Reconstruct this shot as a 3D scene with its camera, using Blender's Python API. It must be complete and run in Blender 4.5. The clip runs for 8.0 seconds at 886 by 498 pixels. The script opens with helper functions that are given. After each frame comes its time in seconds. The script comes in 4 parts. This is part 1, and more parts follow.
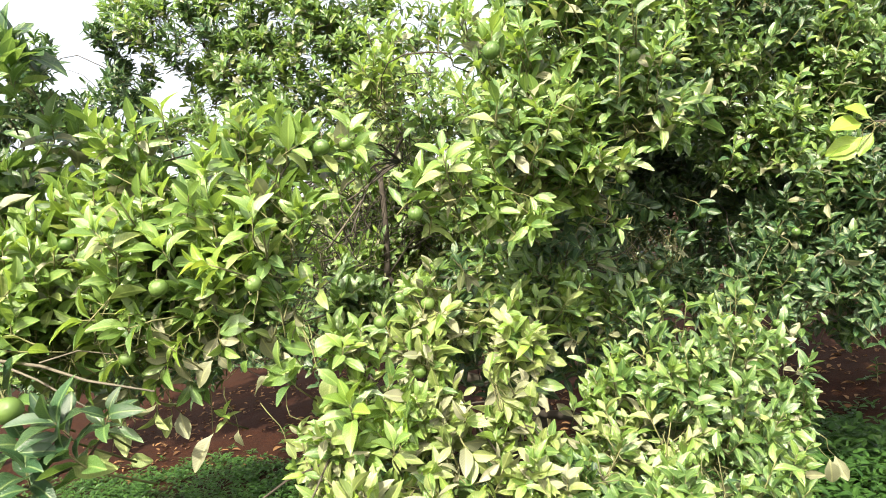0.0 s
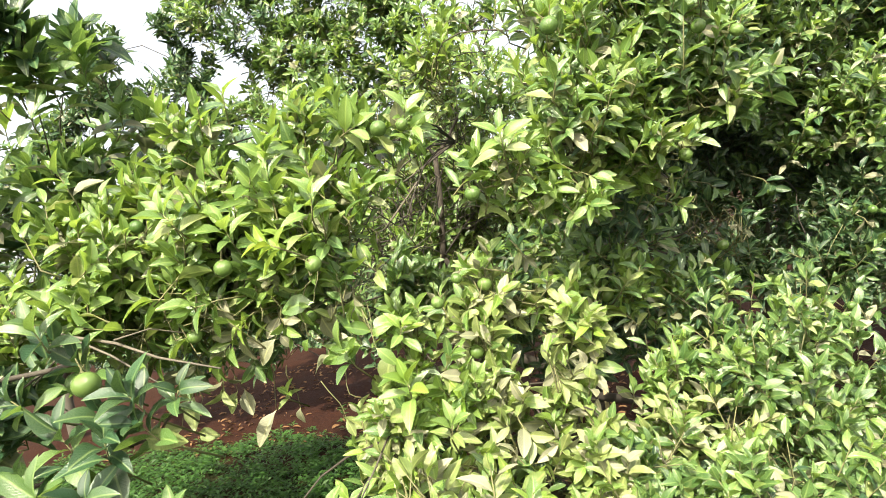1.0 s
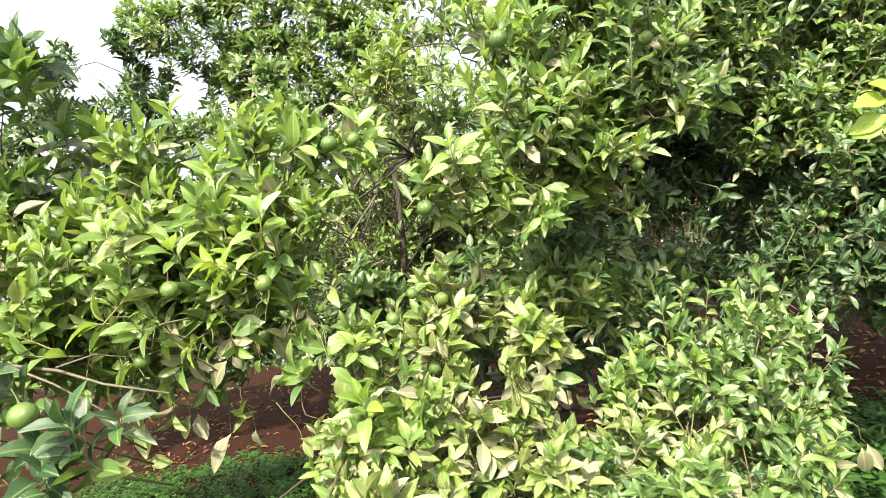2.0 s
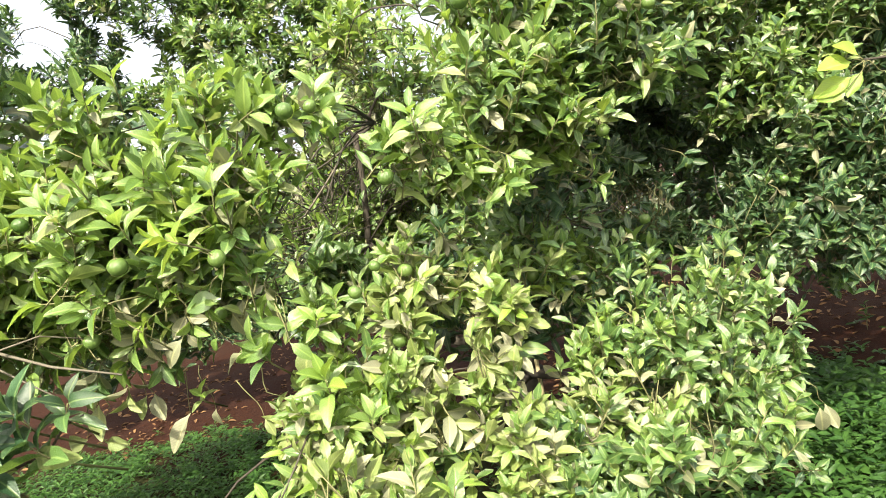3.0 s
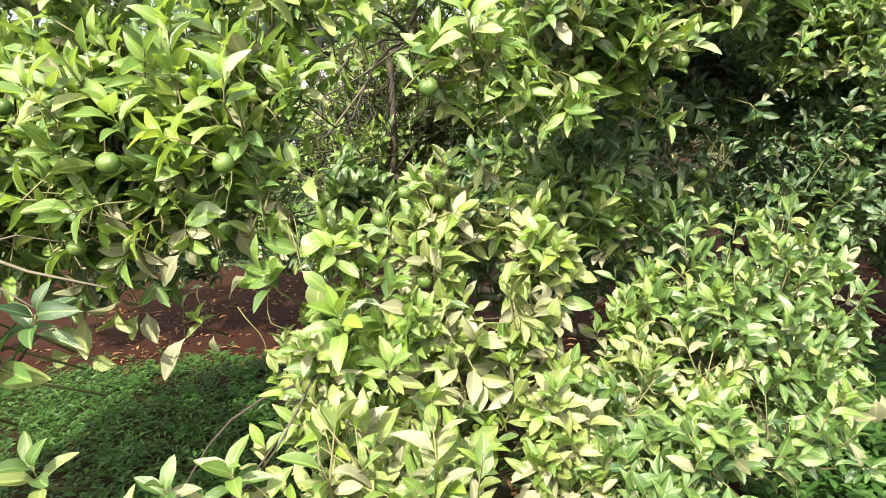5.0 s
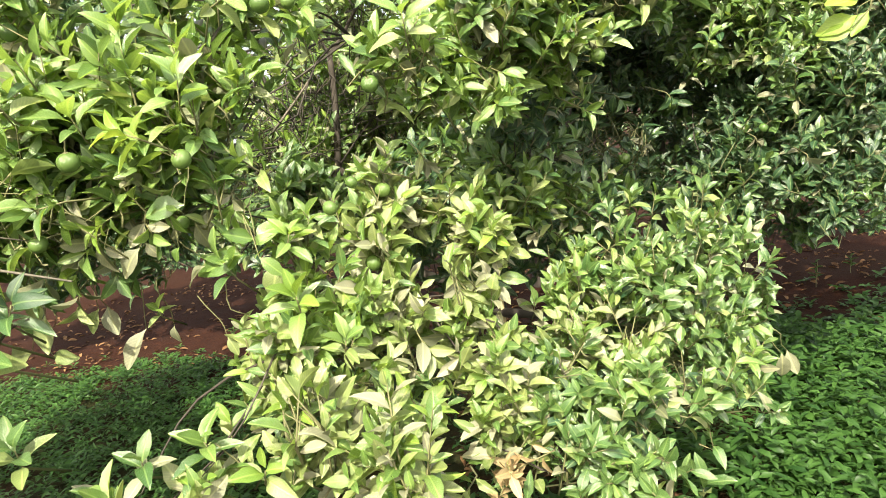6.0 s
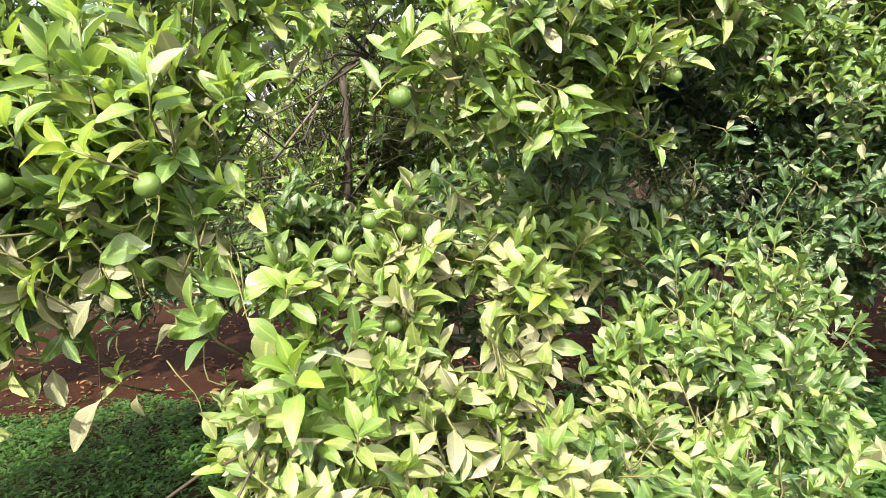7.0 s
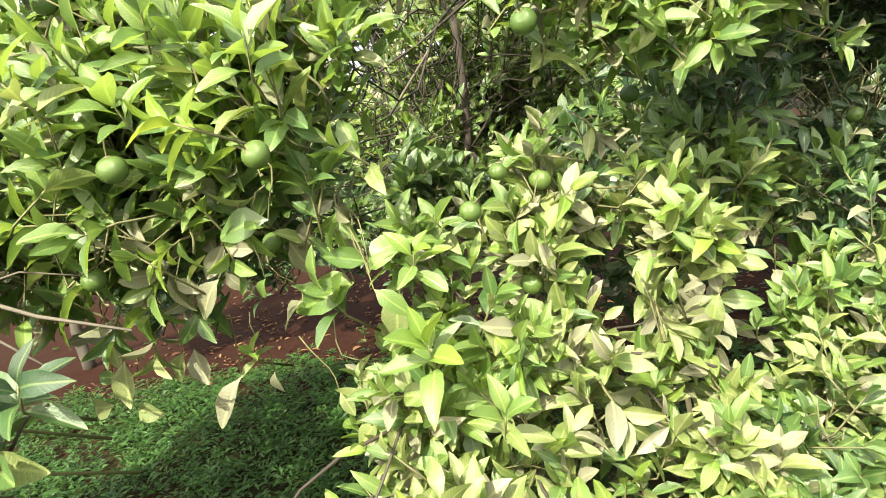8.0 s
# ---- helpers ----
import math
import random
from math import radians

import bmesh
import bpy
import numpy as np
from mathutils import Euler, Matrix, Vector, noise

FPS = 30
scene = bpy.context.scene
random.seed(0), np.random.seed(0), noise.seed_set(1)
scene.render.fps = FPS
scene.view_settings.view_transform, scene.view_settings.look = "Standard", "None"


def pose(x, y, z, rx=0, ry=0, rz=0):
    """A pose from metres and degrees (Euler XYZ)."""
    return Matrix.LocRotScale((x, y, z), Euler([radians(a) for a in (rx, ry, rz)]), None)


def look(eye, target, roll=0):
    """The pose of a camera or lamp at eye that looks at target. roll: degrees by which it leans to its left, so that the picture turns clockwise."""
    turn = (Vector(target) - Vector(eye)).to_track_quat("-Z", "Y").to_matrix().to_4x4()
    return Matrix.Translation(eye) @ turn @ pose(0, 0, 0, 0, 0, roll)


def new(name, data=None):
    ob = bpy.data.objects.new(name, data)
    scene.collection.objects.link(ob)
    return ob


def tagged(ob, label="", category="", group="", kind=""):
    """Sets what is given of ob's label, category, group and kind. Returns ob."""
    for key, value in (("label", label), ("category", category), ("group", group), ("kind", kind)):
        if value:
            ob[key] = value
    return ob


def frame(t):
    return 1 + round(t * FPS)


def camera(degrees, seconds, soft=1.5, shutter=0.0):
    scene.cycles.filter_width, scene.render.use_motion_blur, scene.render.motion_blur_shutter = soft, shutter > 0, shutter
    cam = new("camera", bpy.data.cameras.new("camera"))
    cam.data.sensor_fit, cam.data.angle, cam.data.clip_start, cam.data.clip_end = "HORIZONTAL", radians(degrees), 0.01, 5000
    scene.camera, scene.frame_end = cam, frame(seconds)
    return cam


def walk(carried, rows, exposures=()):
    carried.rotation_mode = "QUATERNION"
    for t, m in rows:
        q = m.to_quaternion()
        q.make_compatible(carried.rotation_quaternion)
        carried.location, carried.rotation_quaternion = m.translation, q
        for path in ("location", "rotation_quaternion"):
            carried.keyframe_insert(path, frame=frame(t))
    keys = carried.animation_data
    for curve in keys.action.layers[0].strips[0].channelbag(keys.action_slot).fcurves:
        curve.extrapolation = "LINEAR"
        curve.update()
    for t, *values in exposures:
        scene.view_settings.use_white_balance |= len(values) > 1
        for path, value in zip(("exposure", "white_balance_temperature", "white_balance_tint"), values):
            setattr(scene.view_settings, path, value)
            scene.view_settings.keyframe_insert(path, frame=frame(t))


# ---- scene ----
cam = camera(69.3, 8.0, soft=0.95)
PATH = [
    (0, (0.205, 0.058, 1.543), (0.104, 2.054, 1.472), -8.4),
    (0.5, (0.203, 0.059, 1.543), (-0.018, 2.046, 1.483), -8.3),
    (1, (0.196, 0.064, 1.539), (-0.077, 2.043, 1.439), -8.9),
    (1.5, (0.217, 0.076, 1.539), (0.003, 2.062, 1.45), -10.2),
    (1.7, (0.223, 0.079, 1.537), (0.047, 2.069, 1.459), -10.1),
    (2.8, (0.244, 0.084, 1.545), (0.063, 2.073, 1.439), -10.3),
    (3, (0.24, 0.121, 1.538), (0.144, 2.11, 1.346), -10.9),
    (3.2, (0.22, 0.179, 1.518), (0.157, 2.168, 1.31), -10.5),
    (3.5, (0.208, 0.304, 1.516), (0.017, 2.285, 1.314), -9.7),
    (3.7, (0.18, 0.376, 1.512), (0.04, 2.364, 1.348), -8.4),
    (4, (0.148, 0.455, 1.525), (0.078, 2.449, 1.397), -5.9),
    (4.5, (0.15, 0.443, 1.525), (0.056, 2.43, 1.32), -6.0),
    (4.7, (0.162, 0.394, 1.501), (-0.009, 2.368, 1.227), -5.2),
    (5.8, (0.185, 0.18, 1.486), (0.136, 2.14, 1.091), -7.7),
    (6, (0.181, 0.187, 1.488), (0.188, 2.15, 1.106), -7.3),
    (6.2, (0.182, 0.22, 1.475), (0.264, 2.185, 1.116), -7.8),
    (6.5, (0.177, 0.319, 1.477), (0.26, 2.301, 1.219), -5.8),
    (6.6, (0.155, 0.366, 1.463), (0.24, 2.354, 1.259), -5.1),
    (6.8, (0.133, 0.44, 1.467), (0.239, 2.424, 1.242), -5.4),
    (7, (0.117, 0.482, 1.478), (0.139, 2.464, 1.209), -5.5),
    (7.2, (0.103, 0.487, 1.487), (0.006, 2.468, 1.231), -6.2),
    (7.5, (0.093, 0.488, 1.475), (-0.21, 2.445, 1.194), -6.5),
    (7.8, (0.094, 0.534, 1.475), (-0.347, 2.464, 1.187), -8.6),
    (7.9, (0.099, 0.561, 1.473), (-0.36, 2.484, 1.173), -9.4),
    (8, (0.094, 0.602, 1.472), (-0.286, 2.53, 1.103), -11.8),
]
walk(cam, [(t, look(eye, target, roll)) for t, eye, target, roll in PATH], [(0.0, 1.92, 6950, 8), (8.0, 1.90, 6950, 8)])

# ---- world, sun, exposure ----
world = bpy.data.worlds.new("sky")
scene.world = world
world.use_nodes = True
wn = world.node_tree.nodes
wl = world.node_tree.links
wn.clear()
sky = wn.new("ShaderNodeTexSky")
sky.sky_type = "NISHITA"
sky.sun_disc = False
SUN_EL, SUN_AZ = 47.0, 192.0      # azimuth clockwise from +y
sky.sun_elevation = radians(SUN_EL)
sky.sun_rotation = radians(SUN_AZ)
sky.air_density, sky.dust_density, sky.ozone_density = 0.8, 8.0, 0.6
bg = wn.new("ShaderNodeBackground")
bg.inputs["Strength"].default_value = 0.14
wout = wn.new("ShaderNodeOutputWorld")
haze = wn.new("ShaderNodeMix")          # bright white summer haze over the blue
haze.data_type = "RGBA"
haze.inputs[0].default_value = 0.5
haze.inputs[7].default_value = (3.9, 4.0, 4.2, 1.0)
wl.new(sky.outputs["Color"], haze.inputs[6])
wl.new(haze.outputs[2], bg.inputs["Color"])
wl.new(bg.outputs["Background"], wout.inputs["Surface"])

sun_data = bpy.data.lights.new("sun", "SUN")
sun_data.energy, sun_data.angle, sun_data.color = 3.0, radians(0.55), (1.0, 0.95, 0.84)
sun = new("sun", sun_data)
az, el = radians(SUN_AZ), radians(SUN_EL)
SUN_DIR = Vector((math.sin(az) * math.cos(el), math.cos(az) * math.cos(el), math.sin(el)))
sun.matrix_world = look(SUN_DIR * 30, (0, 0, 0))



# ---- materials ----
def nodes_of(name):
    m = bpy.data.materials.new(name)
    m.use_nodes = True
    t = m.node_tree
    t.nodes.clear()
    return m, t.nodes, t.links


def mixed(n, l, fac, a, b, blend="MIX"):
    x = n.new("ShaderNodeMix")
    x.data_type, x.blend_type = "RGBA", blend
    for slot, v in ((0, fac), (6, a), (7, b)):
        if isinstance(v, (int, float)):
            x.inputs[slot].default_value = v
        elif isinstance(v, tuple):
            x.inputs[slot].default_value = (*v, 1.0)
        else:
            l.new(v, x.inputs[slot])
    return x.outputs[2]


def maths(n, l, op, a, b=0.0, c=0.0, clamp=False):
    x = n.new("ShaderNodeMath")
    x.operation, x.use_clamp = op, clamp
    for i, v in enumerate((a, b, c)):
        if isinstance(v, (int, float)):
            x.inputs[i].default_value = v
        else:
            l.new(v, x.inputs[i])
    return x.outputs[0]


def ranged(n, l, v, a, b, c=0.0, d=1.0):
    x = n.new("ShaderNodeMapRange")
    for i, w in enumerate((a, b, c, d)):
        x.inputs[i + 1].default_value = w
    l.new(v, x.inputs[0])
    return x.outputs[0]


def textured(n, l, scale, detail=3.0, rough=0.55, kind="ShaderNodeTexNoise", where="Object"):
    tc = n.new("ShaderNodeTexCoord")
    x = n.new(kind)
    x.inputs["Scale"].default_value = scale
    if kind == "ShaderNodeTexNoise":
        x.inputs["Detail"].default_value = detail
        x.inputs["Roughness"].default_value = rough
    l.new(tc.outputs[where], x.inputs["Vector"])
    return x


def finished(n, l, shader):
    out = n.new("ShaderNodeOutputMaterial")
    l.new(shader, out.inputs["Surface"])


def bumped(n, l, height, strength, distance):
    b = n.new("ShaderNodeBump")
    b.inputs["Strength"].default_value, b.inputs["Distance"].default_value = strength, distance
    l.new(height, b.inputs["Height"])
    return b.outputs["Normal"]


def leaf_material(name, dark, light, mottle, mottle_amount, through_colour, through_amount=0.3, rough=0.38, gloss=0.7):
    """A citrus leaf: colour varied leaf by leaf, midrib and side veins along its own UV, chlorotic mottling, gloss and translucency."""
    m, n, l = nodes_of(name)
    geo, info = n.new("ShaderNodeNewGeometry"), n.new("ShaderNodeObjectInfo")
    pick = maths(n, l, "FRACT", maths(n, l, "ADD", geo.outputs["Random Per Island"], info.outputs["Random"]))
    pick2 = maths(n, l, "FRACT", maths(n, l, "MULTIPLY", pick, 7.31))
    base = mixed(n, l, pick, dark, light)
    noise_a = textured(n, l, 42.0, 3.0, 0.6, where="UV")
    tc = n.new("ShaderNodeTexCoord")
    sep = n.new("ShaderNodeSeparateXYZ")
    l.new(tc.outputs["UV"], sep.inputs[0])
    across = maths(n, l, "ABSOLUTE", maths(n, l, "SUBTRACT", sep.outputs[0], 0.5))
    # mottling: patches between the veins, more on some leaves than on others
    patch = textured(n, l, 70.0, 2.0, 0.5)
    amount = maths(n, l, "MULTIPLY", ranged(n, l, pick2, 0.1, 1.0, 0.1, 1.0), mottle_amount)
    spots = maths(n, l, "MULTIPLY", ranged(n, l, patch.outputs["Fac"], 0.42, 0.66), amount, clamp=True)
    base = mixed(n, l, spots, base, mottle)
    # side veins and midrib
    vein_in = maths(n, l, "SUBTRACT", maths(n, l, "MULTIPLY", sep.outputs[1], 11.0), maths(n, l, "MULTIPLY", across, 7.0))
    vein = maths(n, l, "ABSOLUTE", maths(n, l, "SUBTRACT", maths(n, l, "FRACT", vein_in), 0.5))
    veins = ranged(n, l, vein, 0.16, 0.0)
    rib = ranged(n, l, across, 0.07, 0.02)
    lines = maths(n, l, "MAXIMUM", rib, maths(n, l, "MULTIPLY", veins, 0.45))
    paler = mixed(n, l, 1.0, base, (1.75, 1.6, 1.6), "MULTIPLY")
    base = mixed(n, l, lines, base, paler)
    base = mixed(n, l, maths(n, l, "MULTIPLY", rib, 0.25), base, (0.34, 0.42, 0.14))
    # blades are darker along one side of the rib and lighter near the margin
    broad = textured(n, l, 28.0, 2.0)
    base = mixed(n, l, ranged(n, l, broad.outputs["Fac"], 0.35, 0.65, 0.0, 0.55), base, mixed(n, l, 0.45, base, (0.02, 0.05, 0.015)))
    base = mixed(n, l, ranged(n, l, across, 0.40, 0.5, 0.0, 0.30), base, (0.26, 0.32, 0.12))
    # dust and scuffs
    scuff = textured(n, l, 160.0, 2.0)
    base = mixed(n, l, ranged(n, l, scuff.outputs["Fac"], 0.62, 0.8, 0.0, 0.35), base, (0.22, 0.22, 0.15))
    p = n.new("ShaderNodeBsdfPrincipled")
    l.new(base, p.inputs["Base Color"])
    l.new(ranged(n, l, noise_a.outputs["Fac"], 0.3, 0.7, rough - 0.07, rough + 0.13), p.inputs["Roughness"])
    p.inputs["Specular IOR Level"].default_value = gloss
    height = maths(n, l, "ADD", maths(n, l, "MULTIPLY", lines, -0.6), maths(n, l, "MULTIPLY", noise_a.outputs["Fac"], 0.5))
    l.new(bumped(n, l, height, 0.5, 0.002), p.inputs["Normal"])
    tr = n.new("ShaderNodeBsdfTranslucent")
    l.new(mixed(n, l, maths(n, l, "MULTIPLY", lines, 0.5), mixed(n, l, 0.65, base, through_colour), through_colour), tr.inputs["Color"])
    mx = n.new("ShaderNodeMixShader")
    mx.inputs[0].default_value = through_amount
    l.new(p.outputs[0], mx.inputs[1])
    l.new(tr.outputs[0], mx.inputs[2])
    finished(n, l, mx.outputs[0])
    return m


MOTTLE = (0.26, 0.31, 0.115)
LEAF = [
    leaf_material("leaf_bright", (0.094, 0.186, 0.041), (0.184, 0.295, 0.072), MOTTLE, 0.45, (0.44, 0.62, 0.08), 0.34, 0.25, 0.85),
    leaf_material("leaf_green", (0.046, 0.110, 0.031), (0.097, 0.183, 0.051), MOTTLE, 0.4, (0.32, 0.50, 0.08), 0.26, 0.25, 0.85),
    leaf_material("leaf_pale", (0.135, 0.205, 0.048), (0.225, 0.280, 0.092), (0.34, 0.36, 0.20), 0.9, (0.50, 0.58, 0.14), 0.24, 0.34),
    # own green of the dark-leaved trees; also colours in shade inside crowns
    leaf_material("leaf_dark_and_shaded", (0.014, 0.044, 0.021), (0.034, 0.086, 0.037), MOTTLE, 0.3, (0.16, 0.30, 0.06), 0.15, 0.28, 0.5),
]
LEAF += [
    leaf_material("leaf_young", (0.135, 0.246, 0.034), (0.230, 0.350, 0.058), MOTTLE, 0.35, (0.46, 0.62, 0.08), 0.30, 0.28),
    leaf_material("leaf_dusty", (0.155, 0.170, 0.092), (0.265, 0.268, 0.172), (0.29, 0.27, 0.19), 0.6, (0.34, 0.37, 0.17), 0.18, 0.5),
    leaf_material("leaf_lemon", (0.190, 0.330, 0.034), (0.270, 0.410, 0.056), MOTTLE, 0.15, (0.62, 0.72, 0.08), 0.34, 0.32),
    leaf_material("leaf_withered", (0.26, 0.18, 0.08), (0.42, 0.33, 0.17), (0.35, 0.22, 0.12), 0.6, (0.4, 0.3, 0.12), 0.2, 0.6),
]
BRIGHT, GREEN, PALE, DARK, YOUNG, DUSTY, LEMON, WITHERED = range(8)


def bark_material(name, a, b):
    m, n, l = nodes_of(name)
    x = textured(n, l, 24.0, 5.0, 0.65)
    y = textured(n, l, 5.0, 2.0)
    c = mixed(n, l, x.outputs["Fac"], a, b)
    c = mixed(n, l, ranged(n, l, y.outputs["Fac"], 0.5, 0.7, 0.0, 0.4), c, mixed(n, l, 0.4, b, (0.2, 0.21, 0.15)))
    p = n.new("ShaderNodeBsdfPrincipled")
    l.new(c, p.inputs["Base Color"])
    p.inputs["Roughness"].default_value = 0.85
    l.new(bumped(n, l, x.outputs["Fac"], 0.7, 0.004), p.inputs["Normal"])
    finished(n, l, p.outputs[0])
    return m


BARK = bark_material("bark", (0.020, 0.0165, 0.0125), (0.062, 0.049, 0.036))
TWIG = bark_material("twig_bark", (0.09, 0.10, 0.035), (0.19, 0.18, 0.08))
DEAD = bark_material("dead_wood", (0.070, 0.060, 0.045), (0.165, 0.145, 0.110))
CANE = bark_material("cane", (0.42, 0.34, 0.18), (0.58, 0.49, 0.28))


def fruit_material():
    m, n, l = nodes_of("green_fruit_skin")
    info = n.new("ShaderNodeObjectInfo")
    blotch = textured(n, l, 60.0, 3.0)
    c = mixed(n, l, info.outputs["Random"], (0.044, 0.098, 0.022), (0.105, 0.172, 0.042))
    c = mixed(n, l, ranged(n, l, blotch.outputs["Fac"], 0.5, 0.75, 0.0, 0.5), c, (0.16, 0.22, 0.05))
    pores = textured(n, l, 900.0, kind="ShaderNodeTexVoronoi")
    p = n.new("ShaderNodeBsdfPrincipled")
    l.new(c, p.inputs["Base Color"])
    p.inputs["Roughness"].default_value = 0.24
    p.inputs["Subsurface Weight"].default_value = 0.0
    l.new(bumped(n, l, pores.outputs["Distance"], 0.35, 0.0008), p.inputs["Normal"])
    finished(n, l, p.outputs[0])
    return m


FRUIT = fruit_material()


def ground_material():
    """Red laterite soil; a thin green film of moss and seedlings breaks it up towards the grassed lane."""
    m, n, l = nodes_of("red_soil")
    big, mid, fine = textured(n, l, 0.9, 4.0), textured(n, l, 7.0, 5.0, 0.65), textured(n, l, 60.0, 4.0, 0.7)
    # base taken near black: part of the trees' shade is in this colour
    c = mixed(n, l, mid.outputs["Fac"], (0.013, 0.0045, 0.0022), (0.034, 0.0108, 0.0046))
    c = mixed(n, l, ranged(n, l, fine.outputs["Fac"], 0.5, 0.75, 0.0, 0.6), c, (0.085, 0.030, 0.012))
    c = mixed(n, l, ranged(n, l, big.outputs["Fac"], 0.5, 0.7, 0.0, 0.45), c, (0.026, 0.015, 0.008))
    tc, sep = n.new("ShaderNodeTexCoord"), n.new("ShaderNodeSeparateXYZ")
    l.new(tc.outputs["Object"], sep.inputs[0])
    side = maths(n, l, "ADD", maths(n, l, "ADD", sep.outputs[1], maths(n, l, "MULTIPLY", sep.outputs[0], 0.13)), maths(n, l, "MULTIPLY", big.outputs["Fac"], 1.2))
    film = maths(n, l, "MULTIPLY", ranged(n, l, side, 4.9, 4.5), ranged(n, l, mid.outputs["Fac"], 0.38, 0.62, 0.15, 0.8))
    c = mixed(n, l, film, c, (0.020, 0.034, 0.010))
    p = n.new("ShaderNodeBsdfPrincipled")
    l.new(c, p.inputs["Base Color"])
    p.inputs["Roughness"].default_value = 0.95
    p.inputs["Specular IOR Level"].default_value = 0.12
    h = maths(n, l, "ADD", mid.outputs["Fac"], maths(n, l, "MULTIPLY", fine.outputs["Fac"], 0.5))
    l.new(bumped(n, l, h, 0.9, 0.03), p.inputs["Normal"])
    finished(n, l, p.outputs[0])
    return m


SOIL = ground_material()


def simple_leafy(name, a, b, through_colour, amount, rough=0.5):
    m, n, l = nodes_of(name)
    geo = n.new("ShaderNodeNewGeometry")
    x = textured(n, l, 30.0)
    c = mixed(n, l, geo.outputs["Random Per Island"], a, b)
    c = mixed(n, l, ranged(n, l, x.outputs["Fac"], 0.45, 0.7, 0.0, 0.35), c, tuple(v * 1.6 for v in b))
    p = n.new("ShaderNodeBsdfPrincipled")
    l.new(c, p.inputs["Base Color"])
    p.inputs["Roughness"].default_value = rough
    p.inputs["Specular IOR Level"].default_value = 0.25
    tr = n.new("ShaderNodeBsdfTranslucent")
    tr.inputs["Color"].default_value = (*through_colour, 1)
    mx = n.new("ShaderNodeMixShader")
    mx.inputs[0].default_value = amount
    l.new(p.outputs[0], mx.inputs[1])
    l.new(tr.outputs[0], mx.inputs[2])
    finished(n, l, mx.outputs[0])
    return m


WEED = simple_leafy("weed_leaf", (0.016, 0.050, 0.011), (0.050, 0.115, 0.024), (0.09, 0.19, 0.025), 0.28, 0.45)
LITTER = simple_leafy("dry_leaf", (0.07, 0.032, 0.015), (0.22, 0.125, 0.055), (0.2, 0.1, 0.03), 0.1, 0.8)


# ---- shapes ----
def part(name, mesh, parent=None, label=""):
    ob = new(name, mesh)
    if parent is not None:
        ob.parent = parent
    if label:
        ob["label"] = label
    return ob


def mesh_from(name, verts, faces, mats, slots=None, uvs=None, smooth=True):
    """verts (n, 3); faces: list of tuples or an (m, k) array."""
    me = bpy.data.meshes.new(name)
    me.from_pydata(verts.tolist() if isinstance(verts, np.ndarray) else verts, [], faces.tolist() if isinstance(faces, np.ndarray) else faces)
    for m in mats:
        me.materials.append(m)
    if slots is not None:
        me.polygons.foreach_set("material_index", np.asarray(slots, dtype=np.int32))
    if uvs is not None:
        me.uv_layers.new(name="UVMap").data.foreach_set("uv", np.asarray(uvs, dtype=np.float32).ravel())
    me.polygons.foreach_set("use_smooth", np.full(len(me.polygons), smooth))
    me.update()
    return me


def leaf_shape(stations, width=0.21, fold=0.30, droop=0.16, twist=0.0, wave=0.0, bend=0.0, rim=0.0):
    """A leaf one unit long along +y with its face to +z: a folded, drooping blade with a pointed tip on a short stalk.
    Triangles only. Returns verts, faces, uv per vertex."""
    v, uv, f = [(0.0, -0.10, -0.02)], [(0.5, 0.0)], []
    ss = 0.5 - 0.5 * np.cos(math.pi * np.linspace(0.0, 1.0, stations + 2))
    for k, s in enumerate(ss[1:-1]):
        w = width * (math.sin(math.pi * s ** 0.9)) ** 0.72 * (1.0 - 0.12 * s) * (1.0 + rim * (-1) ** k)
        z = -droop * s * s + 0.02 * math.sin(5 * s)
        a = twist * (s - 0.5)
        wob = wave * math.sin(9 * s + 1.0)
        o = bend * s * s
        v += [(o - w * math.cos(a), s, z + fold * w - w * math.sin(a) + wob), (o, s, z), (o + w * math.cos(a), s, z + fold * w + w * math.sin(a) - wob)]
        uv += [(0.5 - w / (2 * width), s), (0.5, s), (0.5 + w / (2 * width), s)]
    v.append((0.02 * twist + bend, 1.0, -droop * 1.15))
    uv.append((0.5, 1.0))
    f += [(0, 2, 1), (0, 3, 2)]
    for k in range(stations - 1):
        a, b = 1 + 3 * k, 4 + 3 * k
        f += [(a, a + 1, b + 1), (a, b + 1, b), (a + 1, a + 2, b + 2), (a + 1, b + 2, b + 1)]
    a, e = 1 + 3 * (stations - 1), len(v) - 1
    f += [(a, a + 1, e), (a + 1, a + 2, e)]
    return np.array(v), np.array(f), np.array(uv)


def leaf_set(stations, rim=0.0):
    """Six blades, from nearly flat to sharply folded, some arching up and some hanging."""
    return [leaf_shape(stations, w, f, d, t, v, b, rim) for w, f, d, t, v, b in (
        (0.240, 0.60, 0.12, 0.3, 0.010, 0.05), (0.255, 0.38, 0.26, -0.4, 0.016, -0.07), (0.225, 0.85, 0.05, 0.1, 0.012, 0.02),
        (0.262, 0.30, 0.32, 0.7, 0.022, 0.09), (0.245, 0.70, -0.12, -0.6, 0.018, -0.03), (0.268, 0.48, 0.42, 0.2, 0.024, 0.04))]


